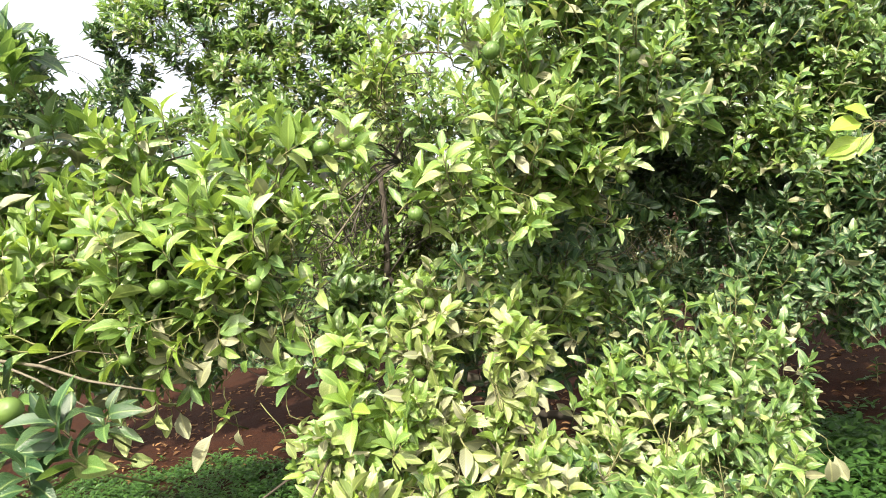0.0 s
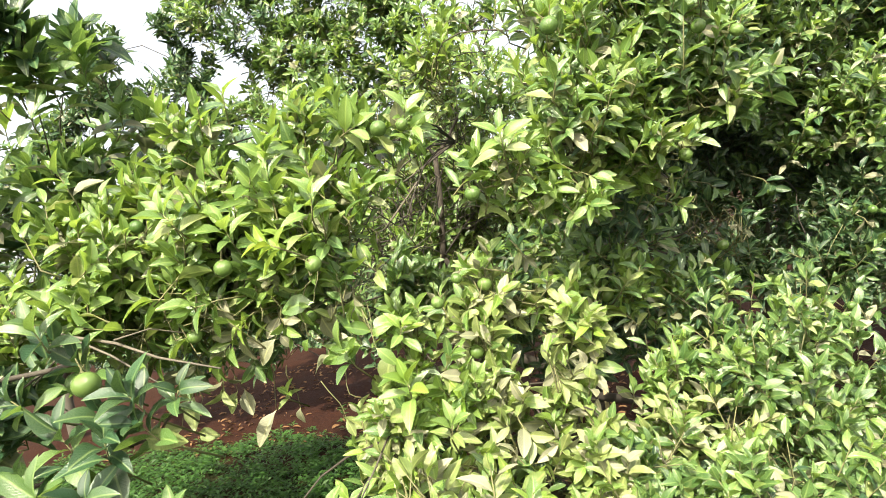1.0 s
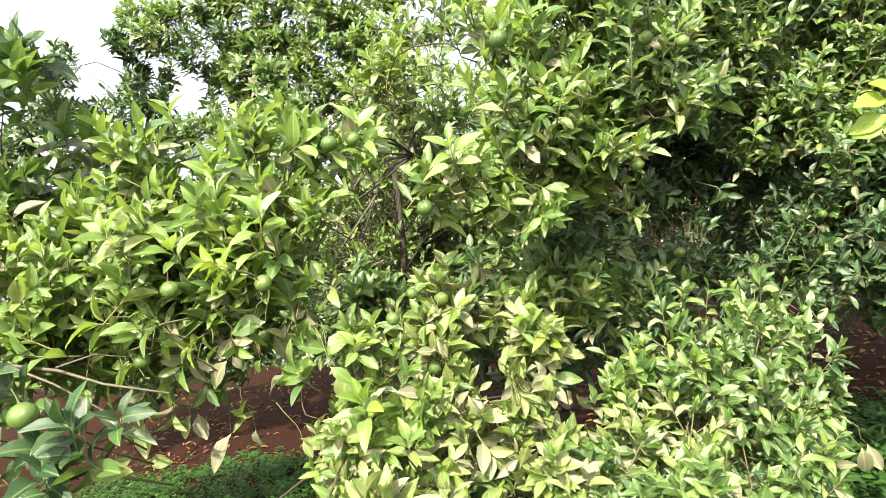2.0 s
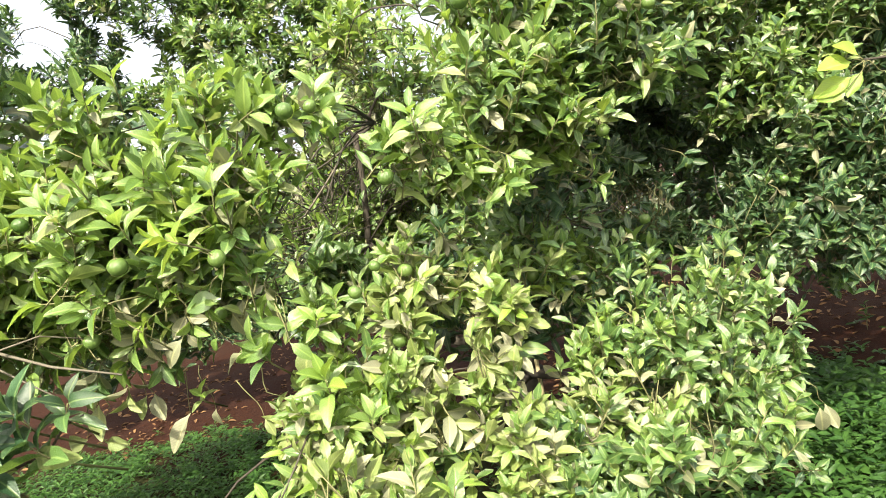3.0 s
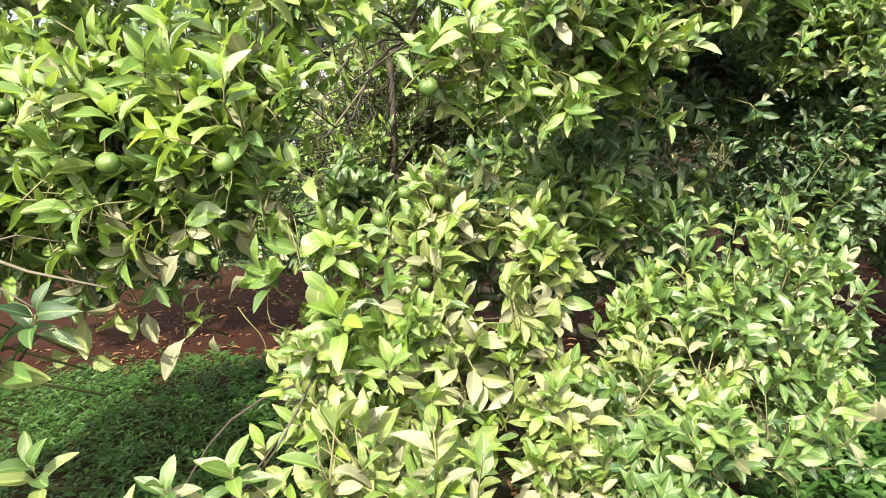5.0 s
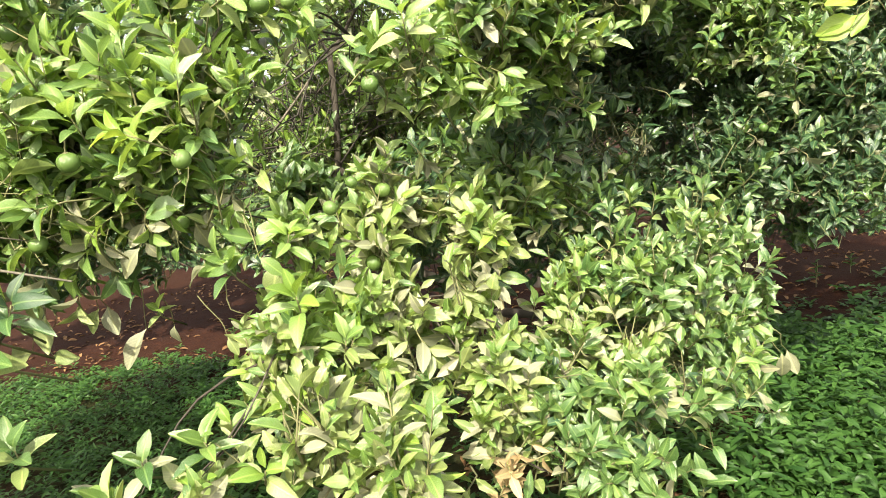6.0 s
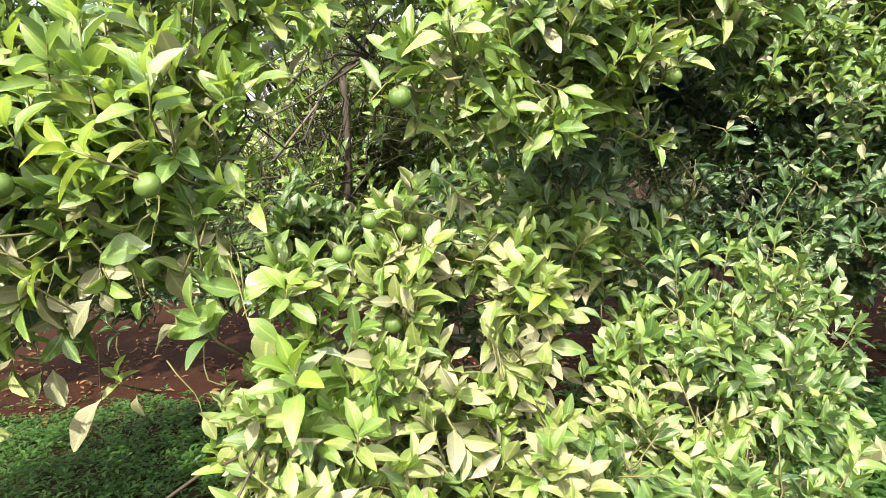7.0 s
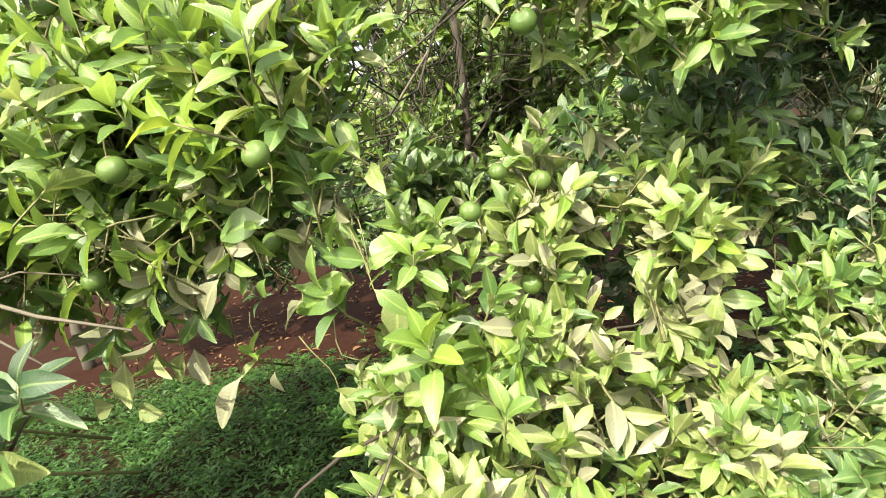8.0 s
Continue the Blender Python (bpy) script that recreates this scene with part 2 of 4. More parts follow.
FINE = leaf_set(8, 0.035)
MEDIUM = leaf_set(4)
PLAIN = leaf_set(3)[:4]
SPARE = [leaf_shape(2, 0.25, 0.55, 0.14, 0.3), leaf_shape(2, 0.26, 0.32, 0.26, -0.4, 0.0, 0.06)]
ROUGH = [leaf_shape(1, 0.20, 0.45, 0.15), leaf_shape(1, 0.22, 0.25, 0.22)]
SLIGHT = [leaf_shape(1, 0.17, 0.5, 0.20, 0.0, 0.0, 0.05), leaf_shape(1, 0.21, 0.35, 0.30, 0.0, 0.0, -0.06)]
SLENDER = [leaf_shape(2, 0.17, 0.5, 0.20, 0.3, 0.0, 0.05), leaf_shape(2, 0.20, 0.35, 0.34, -0.5, 0.0, -0.06)]


def unit(a):
    return a / np.maximum(np.linalg.norm(a, axis=-1, keepdims=True), 1e-9)


def leaves_mesh(name, L, shapes, mats):
    """All leaves of L (dict of arrays: place, ahead, face, size, wide, kind, shape) joined into one mesh."""
    V, F, U, S = [], [], [], []
    at = 0
    for i, (v, f, uv) in enumerate(shapes):
        k = np.flatnonzero(L["shape"] % len(shapes) == i)
        if not len(k):
            continue
        y, z = L["ahead"][k], L["face"][k]
        x = np.cross(y, z)
        size, wide = L["size"][k][:, None, None], L["wide"][k][:, None, None]
        w = L["place"][k][:, None, :] + size * (v[None, :, 0:1] * wide * x[:, None, :] + v[None, :, 1:2] * y[:, None, :] + v[None, :, 2:3] * z[:, None, :])
        V.append(w.reshape(-1, 3))
        F.append((f[None] + at + len(v) * np.arange(len(k))[:, None, None]).reshape(-1, 3))
        U.append(np.broadcast_to(uv[f.ravel()][None], (len(k), f.size, 2)).reshape(-1, 2))
        S.append(np.repeat(L["kind"][k], len(f)))
        at += len(v) * len(k)
    return mesh_from(name, np.concatenate(V), np.concatenate(F), mats, np.concatenate(S), np.concatenate(U))


def tubes_mesh(name, paths, mats, sides=5):
    """Tapered bent tubes: each path is a list of (x, y, z, radius)."""
    V, F = [], []
    for path in paths:
        p = np.array(path, dtype=float)
        d = unit(np.gradient(p[:, :3], axis=0))
        side = unit(np.cross(d, np.array([0.31, 0.17, 0.93])))
        other = np.cross(d, side)
        at = len(V)
        for k in range(len(p)):
            for j in range(sides):
                a = 2 * math.pi * j / sides
                V.append(tuple(p[k, :3] + p[k, 3] * (math.cos(a) * side[k] + math.sin(a) * other[k])))
        for k in range(len(p) - 1):
            for j in range(sides):
                a, b = at + k * sides + j, at + k * sides + (j + 1) % sides
                F.append((a, b, b + sides, a + sides))
        F.append(tuple(range(at + sides - 1, at - 1, -1)))
        F.append(tuple(range(at + (len(p) - 1) * sides, at + len(p) * sides)))
    return mesh_from(name, V, F, mats)


def bent(a, b, ra, rb, rng, steps=6, sway=0.06, sag=0.0):
    """A gently crooked path from a to b that tapers from ra to rb."""
    a, b = np.array(a, float), np.array(b, float)
    n = np.linalg.norm(b - a)
    o1, o2 = rng.normal(0, sway * n, 3), rng.normal(0, sway * n * 0.6, 3)
    out = []
    for t in np.linspace(0, 1, steps):
        q = a + (b - a) * t + o1 * math.sin(math.pi * t) + o2 * math.sin(2 * math.pi * t)
        q[2] += sag * n * math.sin(math.pi * t)
        out.append((*q, ra + (rb - ra) * t))
    return out


UP = np.array([0.0, 0.0, 1.0])
LIGHT = unit(np.array(SUN_DIR) * np.array([1, 1, 0.6]))     # leaves turn to the open, bright side


def leaf_age(kind, t, fresh, pick):
    """Leaves at a shoot's tip are fresh and vivid, those further down older, paler and dusty."""
    if kind == BRIGHT:
        if t > 0.5:
            return YOUNG if fresh < 0.10 and pick < 0.6 else GREEN if pick > 0.85 else BRIGHT
        return BRIGHT if pick < 0.34 else GREEN if pick < 0.64 else DUSTY if pick < 0.79 else PALE
    if kind == GREEN:
        if t > 0.5:
            return BRIGHT if fresh < 0.28 and pick < 0.8 else GREEN
        return GREEN if pick < 0.54 else DARK if pick < 0.74 else DUSTY if pick < 0.86 else PALE
    if kind == PALE:
        if t > 0.55 and fresh < 0.50:
            return YOUNG if pick < 0.25 else BRIGHT if pick < 0.85 else PALE
        return PALE if pick < 0.58 else DUSTY if pick < 0.82 else BRIGHT if pick < 0.92 else GREEN
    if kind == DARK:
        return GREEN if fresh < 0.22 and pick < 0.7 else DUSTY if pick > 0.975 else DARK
    return kind


def sprig_leaves(sprigs, rng):
    """Single sprigs at the crown's outside: x, y, z, heading in degrees, number of leaves, leaf length, kind at the tip, kind below."""
    keys = ("place", "ahead", "face", "size", "wide", "kind", "shape")
    out = {k: [] for k in keys}
    stems = []
    for x, y, z, heading, count, long, tip, low in sprigs:
        a = math.radians(heading)
        d = unit(np.array([math.cos(a), -0.45, math.sin(a)]))
        sx = unit(np.cross(d, np.array([0.1, 1.0, 0.2])))
        sy = np.cross(d, sx)
        n = long * 0.75
        base = np.array([x, y, z]) - d * n * 0.35
        stems.append([(*(base - d * n * 1.2 + np.array([0, 0.10, -0.02])), 0.0026), (*base, 0.0022), (*(base + d * n * 0.8), 0.0013)])
        spin = rng.uniform(0, 6.28)
        for j in range(count):
            t = (j + 0.5) / count
            b = spin + 2.4 * j + rng.normal(0, 0.2)
            o = math.cos(b) * sx + math.sin(b) * sy
            spread = math.radians(rng.normal(80 - 55 * t, 7))
            ahead = unit(math.cos(spread) * d + math.sin(spread) * o - UP * 0.25 * (1 - t))
            face = 0.95 * d + 0.2 * UP + 0.5 * LIGHT + rng.normal(0, 0.3, 3)
            face = unit(face - ahead * (face @ ahead))
            s = long * rng.uniform(0.66, 0.96) * (1.0 - 0.35 * max(0.0, t - 0.7) / 0.3)
            own = tip if t > 0.4 else low
            for key, v in zip(keys, (base + d * n * t + ahead * s * 0.1, ahead, face, s, rng.uniform(0.8, 1.1) * (1.15 if own == DUSTY else 1.0), own, int(rng.integers(0, 12)))):
                out[key].append(v)
    return {k: np.array(v) for k, v in out.items()}, stems


LANE = np.array([0.15, 0.35, 1.5])          # the open middle of the lane


def open_to_lane(L, spots):
    """Drops the leaves that crowd a spot (x, y, z, radius) at the crown's outside, which is open to the lane."""
    mid = L["place"] + L["ahead"] * (L["size"] * 0.5)[:, None]
    keep = np.ones(len(mid), bool)
    for x, y, z, r, *deep in spots:
        p = np.array([x, y, z])
        v = unit(LANE - p)
        q = mid - p
        s = np.clip(q @ v, -deep[0] if deep else -0.4 * r, 0.45)
        gap = np.linalg.norm(q - s[:, None] * v, axis=1)
        keep &= gap > r + 0.26 * L["size"]
    return {k: v[keep] for k, v in L.items()}


def grow(lobes, rng, leaf=0.085, per_shoot=(6, 10), shoot=(0.07, 0.15), cover=1.0):
    """Fills lobes (x, y, z, radius, kind, density) with leafy shoots. Returns leaves and twig paths."""
    keys = ("place", "ahead", "face", "size", "wide", "kind", "shape")
    out = {k: [] for k in keys}
    twigs = []
    for x, y, z, r, kind, dens, *more in lobes:
        c = np.array([x, y, z])
        scale = more[0] if more else 1.0
        count = 1 if r <= 0.036 else max(3, int(round(cover * dens * 7.0 * r * r * 0.62 / (leaf * leaf * scale * scale * 0.30 * 2.1))))
        # shoots gather in a few clumps, with shaded gaps between them
        clumps = []
        for _ in range(max(1, int(round(count / 6)))):
            u = unit(rng.normal(size=3))
            if u @ LIGHT < -0.1 and rng.random() < 0.75:
                u = -u
            clumps.append(c + r * u * rng.uniform(0.45, 1.0) ** 0.7 * np.array([1.05, 1.0, 0.95]))
        for _ in range(count):
            q = clumps[int(rng.integers(0, len(clumps)))] + rng.normal(0, min(0.042, 0.26 * r), 3)
            u = unit(q - c)
            d = unit(0.48 * u + 0.58 * UP + 0.22 * LIGHT + rng.normal(0, 0.34, 3))
            n = rng.uniform(*shoot) * (0.4 + 0.6 * scale)
            base = q - d * n * 0.9
            bend = rng.normal(0, 0.12, 3)
            twigs.append([(*(base - u * r * 0.3), 0.0026), (*base, 0.0022), (*(base + d * n * 0.5 + bend * n * 0.2), 0.0018), (*(base + d * n + bend * n * 0.4), 0.0011)])
            k = int(rng.integers(per_shoot[0], per_shoot[1] + 1))
            spin = rng.uniform(0, 6.28)
            sx = unit(np.cross(d, np.array([0.2, 0.9, 0.1])))
            sy = np.cross(d, sx)
            fresh = rng.random()
            for j in range(k):
                t = (j + 0.6) / k
                a = spin + 2.4 * j + rng.normal(0, 0.25)
                out_dir = math.cos(a) * sx + math.sin(a) * sy
                spread = math.radians(rng.normal(70 - 44 * t, 10))
                hang = rng.uniform(-0.12, 0.18) + (rng.uniform(0.1, 0.7) * (0.5 - t) / 0.5 if t < 0.5 else 0.0)
                ahead = unit(math.cos(spread) * d + math.sin(spread) * out_dir - UP * hang)
                face = 0.95 * d + 0.2 * UP + 0.5 * LIGHT + rng.normal(0, 0.38, 3)
                face = unit(face - ahead * (face @ ahead))
                own = leaf_age(kind, t, fresh, rng.random())
                s = leaf * scale * rng.uniform(0.72, 1.18) * (1.0 - 0.30 * max(0.0, t - 0.75) / 0.25)
                out["place"].append(base + d * n * t + bend * n * 0.4 * t + ahead * s * 0.10)
                out["ahead"].append(ahead)
                out["face"].append(face)
                out["size"].append(s)
                out["wide"].append(rng.uniform(0.72, 1.12) * (1.14 if own in (PALE, DUSTY) else 1.0))
                out["kind"].append(own)
                out["shape"].append(int(rng.integers(0, 12)))
    return {k: np.array(v) for k, v in out.items()}, twigs


def sized(lobes, scale):
    """The same lobes with leaves of another size."""
    return [(*q, scale) for q in lobes]


def leaf_matrix(L, k):
    y, z = Vector(L["ahead"][k]), Vector(L["face"][k])
    x = y.cross(z)
    m = Matrix((x, y, z)).transposed().to_4x4()
    s = float(L["size"][k])
    return Matrix.Translation(Vector(L["place"][k])) @ m @ Matrix.Diagonal((s * float(L["wide"][k]), s, s, 1))


_single = {}


def single_leaf(shape, kind):
    key = (shape, kind)
    if key not in _single:
        v, f, uv = FINE[shape]
        _single[key] = mesh_from("leaf", v, f, [LEAF[kind]], None, uv[f.ravel()])
    return _single[key]


def fruit_mesh():
    """A small round fruit, slightly flattened, with dimpled poles; its stalk end at the origin, hanging along -z, one unit wide."""
    V, F = [], []
    rings, seg = 10, 16
    V.append((0, 0, -0.02))
    for k in range(1, rings):
        a = math.pi * k / rings
        r, z = 0.5 * math.sin(a), -0.46 + 0.46 * math.cos(a)
        z += -0.035 * math.exp(-(a / 0.3) ** 2) + 0.02 * math.exp(-((math.pi - a) / 0.25) ** 2)
        for j in range(seg):
            b = 2 * math.pi * j / seg
            V.append((r * math.cos(b), r * math.sin(b), z))
    V.append((0, 0, -0.89))
    for j in range(seg):
        F.append((0, 1 + j, 1 + (j + 1) % seg))
        F.append((len(V) - 1, 1 + (rings - 2) * seg + (j + 1) % seg, 1 + (rings - 2) * seg + j))
    for k in range(rings - 2):
        for j in range(seg):
            a, b = 1 + k * seg + j, 1 + k * seg + (j + 1) % seg
            F.append((a, a + seg, b + seg, b))
    return mesh_from("fruit", V, F, [FRUIT])


def calyx_mesh():
    V, F = [(0, 0, 0.03)], []
    for j in range(10):
        r = 0.16 if j % 2 == 0 else 0.08
        a = 2 * math.pi * j / 10
        V.append((r * math.cos(a), r * math.sin(a), -0.015))
    for j in range(10):
        F.append((0, 1 + j, 1 + (j + 1) % 10))
    n = len(V)
    for k, (z, r) in enumerate(((-0.02, 0.045), (0.2, 0.035), (0.55, 0.03))):
        for j in range(5):
            a = 2 * math.pi * j / 5
            V.append((r * math.cos(a) + 0.03 * k * k, r * math.sin(a), z))
    for k in range(2):
        for j in range(5):
            a, b = n + 5 * k + j, n + 5 * k + (j + 1) % 5
            F.append((a, b, b + 5, a + 5))
    return mesh_from("calyx", V, F, [TWIG])


FRUIT_MESH, CALYX_MESH = fruit_mesh(), calyx_mesh()


def hang_fruit(tree, place, wide, rng):
    """place: the middle of the fruit."""
    m = pose(0, 0, 0, rng.normal(0, 22), rng.normal(0, 22), rng.uniform(0, 360))
    f = part("fruit", FRUIT_MESH, tree)
    f.matrix_basis = Matrix.Translation(place) @ m @ Matrix.Diagonal((wide, wide, wide, 1)) @ Matrix.Translation((0, 0, 0.46))
    part("calyx", CALYX_MESH, f, "small green star-shaped calyx with its stalk")


def citrus_tree(label, base, lobes, limbs, rng, shapes=PLAIN, leaf=0.085, fruits=(), singles=0, cover=1.0, trunk_radius=0.05, trunk_top=0.7, group="citrus trees of the orchard", sprigs=(), holes=()):
    """An Empty at the base that holds trunk, limbs, twigs, crown, single near leaves and fruits. limbs: (start, end, radius, radius)."""
    tree = new("citrus_tree")
    tagged(tree, label, "tree", group)
    bx, by = base
    part("trunk", tubes_mesh("trunk", [bent((bx, by, -0.03), (bx + rng.normal(0, 0.05), by + rng.normal(0, 0.05), trunk_top), trunk_radius, trunk_radius * 0.75, rng, 8, 0.04)], [BARK], 10), tree)
    for a, b, ra, rb in limbs:
        part("limb", tubes_mesh("limb", [bent(a, b, ra * 0.92, rb * 0.92, rng, 9, 0.026)], [BARK], 8), tree)
    # a branch to each lobe from the nearest limb end or the trunk's top
    starts = [np.array((bx, by, trunk_top))] + [np.array(b) for a, b, ra, rb in limbs]
    for lobe in lobes:
        c = np.array(lobe[:3])
        joints = starts if lobe[3] > 0.12 else [np.array(q[:3]) for q in lobes if q[3] > 0.12]
        s = min(joints, key=lambda q: np.linalg.norm(q - c))
        r = 0.002 + 0.005 * lobe[3]
        part("branch", tubes_mesh("branch", [bent(s, c, r * 1.4, r * 0.5, rng, 8, 0.10, 0.0)], [BARK], 5), tree)
    L, twigs = grow(lobes, rng, leaf, cover=cover)
    L = open_to_lane(L, [(x, y, z, 0.5 * w + 0.002) for x, y, z, w in fruits] + [(q[0], q[1], q[2], 0.42 * q[5]) for q in sprigs] + list(holes))
    if sprigs:
        S, stems = sprig_leaves(sprigs, rng)
        twigs += stems
        near = np.argsort(S["place"][:, 1])
        L = {k: np.concatenate([v, S[k][near[220:]]]) for k, v in L.items()}
        for k in near[:220]:
            part("leaf", single_leaf(int(S["shape"][k] % len(FINE)), int(S["kind"][k])), tree).matrix_basis = leaf_matrix(S, k)
    tw = part("twiggery", tubes_mesh("twiggery", twigs, [TWIG], 3), tree)
    tw["kind"] = "stuff"
    order = np.argsort(L["place"][:, 1])
    lone, rest = order[:singles], order[singles:]
    crown = part("crown", leaves_mesh("crown", {k: v[rest] for k, v in L.items()}, shapes, LEAF), tree)
    crown["kind"] = "stuff"
    for k in lone:
        ob = part("leaf", single_leaf(int(L["shape"][k] % len(FINE)), int(L["kind"][k])), tree)
        ob.matrix_basis = leaf_matrix(L, k)
    for x, y, z, w in fruits:
        hang_fruit(tree, (x, y, z), w, rng)
    return tree


# ---- ground ----
def ground_height(x, y):
    """A low planted ridge runs along the tree row; the lane in front lies a little lower."""
    v = Vector((x, y, 0))
    far = min(1.0, max(0.0, (math.hypot(x, y) - 25) / 30))
    return (0.035 * noise.noise(v * 0.8) + 0.015 * noise.noise(v * 3.1)) * (1 - far) - 0.01


def build_ground():
    xs = np.concatenate([np.linspace(-900, -60, 8), np.linspace(-40, -8, 12), np.linspace(-7, 7, 141), np.linspace(8, 40, 12), np.linspace(60, 900, 8)])
    ys = np.concatenate([np.linspace(-900, -60, 8), np.linspace(-40, -4, 10), np.linspace(-3, 10, 131), np.linspace(11, 40, 12), np.linspace(60, 900, 8)])
    V = [(x, y, ground_height(x, y)) for y in ys for x in xs]
    n = len(xs)
    F = [(j * n + i, j * n + i + 1, (j + 1) * n + i + 1, (j + 1) * n + i) for j in range(len(ys) - 1) for i in range(n - 1)]
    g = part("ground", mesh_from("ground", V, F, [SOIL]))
    tagged(g, "bare red-brown orchard soil under the citrus trees", "ground", kind="structure")


build_ground()


def soil_edge(x):
    """The y at which the weedy lane ends and the bare strip under the trees begins."""
    return 4.42 - 0.13 * x + 0.12 * math.sin(2.3 * x) + 0.08 * math.sin(6.1 * x + 1)


def build_weeds():
    """Low upright weeds with slender paired leaves, dense in the lane, thinning out away from it and on the bare strip."""
    rng = np.random.default_rng(5)
    keys = ("place", "ahead", "face", "size", "wide", "kind", "shape")
    out = {k: [] for k in keys}
    for i in range(30000):
        x, y = (rng.uniform(-4.6, 4.8), rng.uniform(0.2, 5.2)) if i < 24500 else (rng.normal(0, 5.0), rng.normal(-1.0, 3.2))
        if i < 24500:
            wide = 0.9 * noise.noise(Vector((x * 0.7, y * 0.7, 7)))
            if rng.random() > min(1.0, max(0.0, (4.4 - abs(x - 0.1)) / 1.4 + wide)) * min(1.0, max(0.0, (y - 0.5) / 1.3 + wide)):
                continue
        edge = soil_edge(x)
        if y > edge and rng.random() > 0.22 * math.exp(-(y - edge) * 5) + 0.02:
            continue
        if abs(x - 0.35) < 0.75 and y > 2.4 and rng.random() < 0.8:
            continue
        clump = noise.noise(Vector((x * 1.7, y * 1.7, 3)))
        if clump < -0.2 and rng.random() < 0.6:
            continue
        tall = x + 0.9 * noise.noise(Vector((x, y, 5))) > 1
        h = rng.uniform(0.04, 0.15) * (1.0 + 0.9 * max(0.0, clump)) * (1.2 if tall else 1.0) * min(1.0, max(0.35, 0.4 + 0.9 * (edge - y)))
        z = ground_height(x, y)
        lean = rng.normal(0, 0.25, 2)
        turn = rng.uniform(0, 6.28)
        for j in range(int(rng.integers(5, 9))):
            t = 0.25 + 0.75 * j / 8
            a = turn + math.pi * j + 1.2 * (j // 2) + rng.normal(0, 0.25)
            ahead = unit(np.array([math.cos(a), math.sin(a), rng.uniform(-0.1, 0.5) + 0.5 * t]))
            face = np.array([0, -0.1, 1.0]) + rng.normal(0, 0.3, 3)
            face = unit(face - ahead * (face @ ahead))
            out["place"].append(np.array([x + lean[0] * h * t, y + lean[1] * h * t, z + h * t]) + ahead * 0.005)
            out["ahead"].append(ahead)
            out["face"].append(face)
            out["size"].append(rng.uniform(0.028, 0.054) * (1.3 if tall else 1.0))
            out["wide"].append(rng.uniform(0.8, 1.2) * (1.3 if tall else 1.0))
            out["kind"].append(int(tall))
            out["shape"].append(int(rng.integers(0, 2)))
    L = {k: np.array(v) for k, v in out.items()}
    broad = L["kind"] > 0
    L["kind"] = L["kind"] * 0
    for some, shapes, label in ((~broad, SLIGHT, "low green weeds with slender leaves covering the orchard lane"), (broad, SLENDER, "taller bright green weeds with larger leaves in the lane")):
        ob = part("weeds", leaves_mesh("weeds", {k: v[some] for k, v in L.items()}, shapes, [WEED]))
        tagged(ob, label, "weeds", kind="stuff")


build_weeds()


def build_litter():
    rng = np.random.default_rng(6)
    keys = ("place", "ahead", "face", "size", "wide", "kind", "shape")
    out = {k: [] for k in keys}
    for _ in range(5200):
        x, y = rng.uniform(-4, 5), rng.uniform(2.2, 7.5)
        if y < soil_edge(x) - 0.15 and abs(x - 0.4) > 0.8:
            continue
        if noise.noise(Vector((x * 1.3, y * 2.2, 9))) < -0.05 and rng.random() < 0.75:
            continue
        a = rng.uniform(0, 6.28)
        ahead = unit(np.array([math.cos(a), math.sin(a), rng.normal(0, 0.15)]))
        face = UP + rng.normal(0, 0.25, 3)
        face = unit(face - ahead * (face @ ahead))
        out["place"].append(np.array([x, y, ground_height(x, y) + rng.uniform(0.006, 0.014)]))
        out["ahead"].append(ahead)
        out["face"].append(face)
        out["size"].append(rng.uniform(0.03, 0.08))
        out["wide"].append(rng.uniform(0.6, 1.1))
        out["kind"].append(0)
        out["shape"].append(int(rng.integers(0, 2)))
    L = {k: np.array(v) for k, v in out.items()}
    ob = part("leaf_litter", leaves_mesh("leaf_litter", L, PLAIN, [LITTER]))
    tagged(ob, "dry brown fallen leaves scattered on red soil", "leaf litter", kind="stuff")


build_litter()

# ---- the front tree ----
# lobes: x, y, z, radius, leaf kind, density
LEFT_MASS = [
    (-0.71, 1.55, 1.65, 0.17, BRIGHT, 1.0), (-0.45, 1.60, 1.71, 0.18, BRIGHT, 1.0), (-0.53, 1.53, 1.54, 0.17, BRIGHT, 1.0),
    (-0.26, 1.62, 1.70, 0.14, BRIGHT, 1.0), (-0.27, 1.58, 1.51, 0.15, BRIGHT, 1.0), (-0.44, 1.57, 1.44, 0.10, GREEN, 0.9),
    (-0.74, 1.55, 1.45, 0.14, BRIGHT, 0.9), (-0.15, 1.72, 1.78, 0.12, BRIGHT, 0.8), (-0.86, 1.50, 1.58, 0.15, BRIGHT, 0.9),
    # the dark lobe colours in the shade behind this mass
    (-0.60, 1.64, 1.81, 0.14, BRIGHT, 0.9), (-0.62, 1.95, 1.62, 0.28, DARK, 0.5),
]
LEFT_MASS += [
    (-0.85, 1.59, 1.38, 0.12, BRIGHT, 0.9), (-0.67, 1.59, 1.37, 0.09, BRIGHT, 0.9), (-0.48, 1.59, 1.41, 0.07, GREEN, 0.9), (-0.96, 1.46, 1.42, 0.16, BRIGHT, 0.9),
    (-0.33, 1.42, 1.55, 0.035, YOUNG, 1.0), (-0.30, 1.43, 1.57, 0.03, YOUNG, 1.0),
]
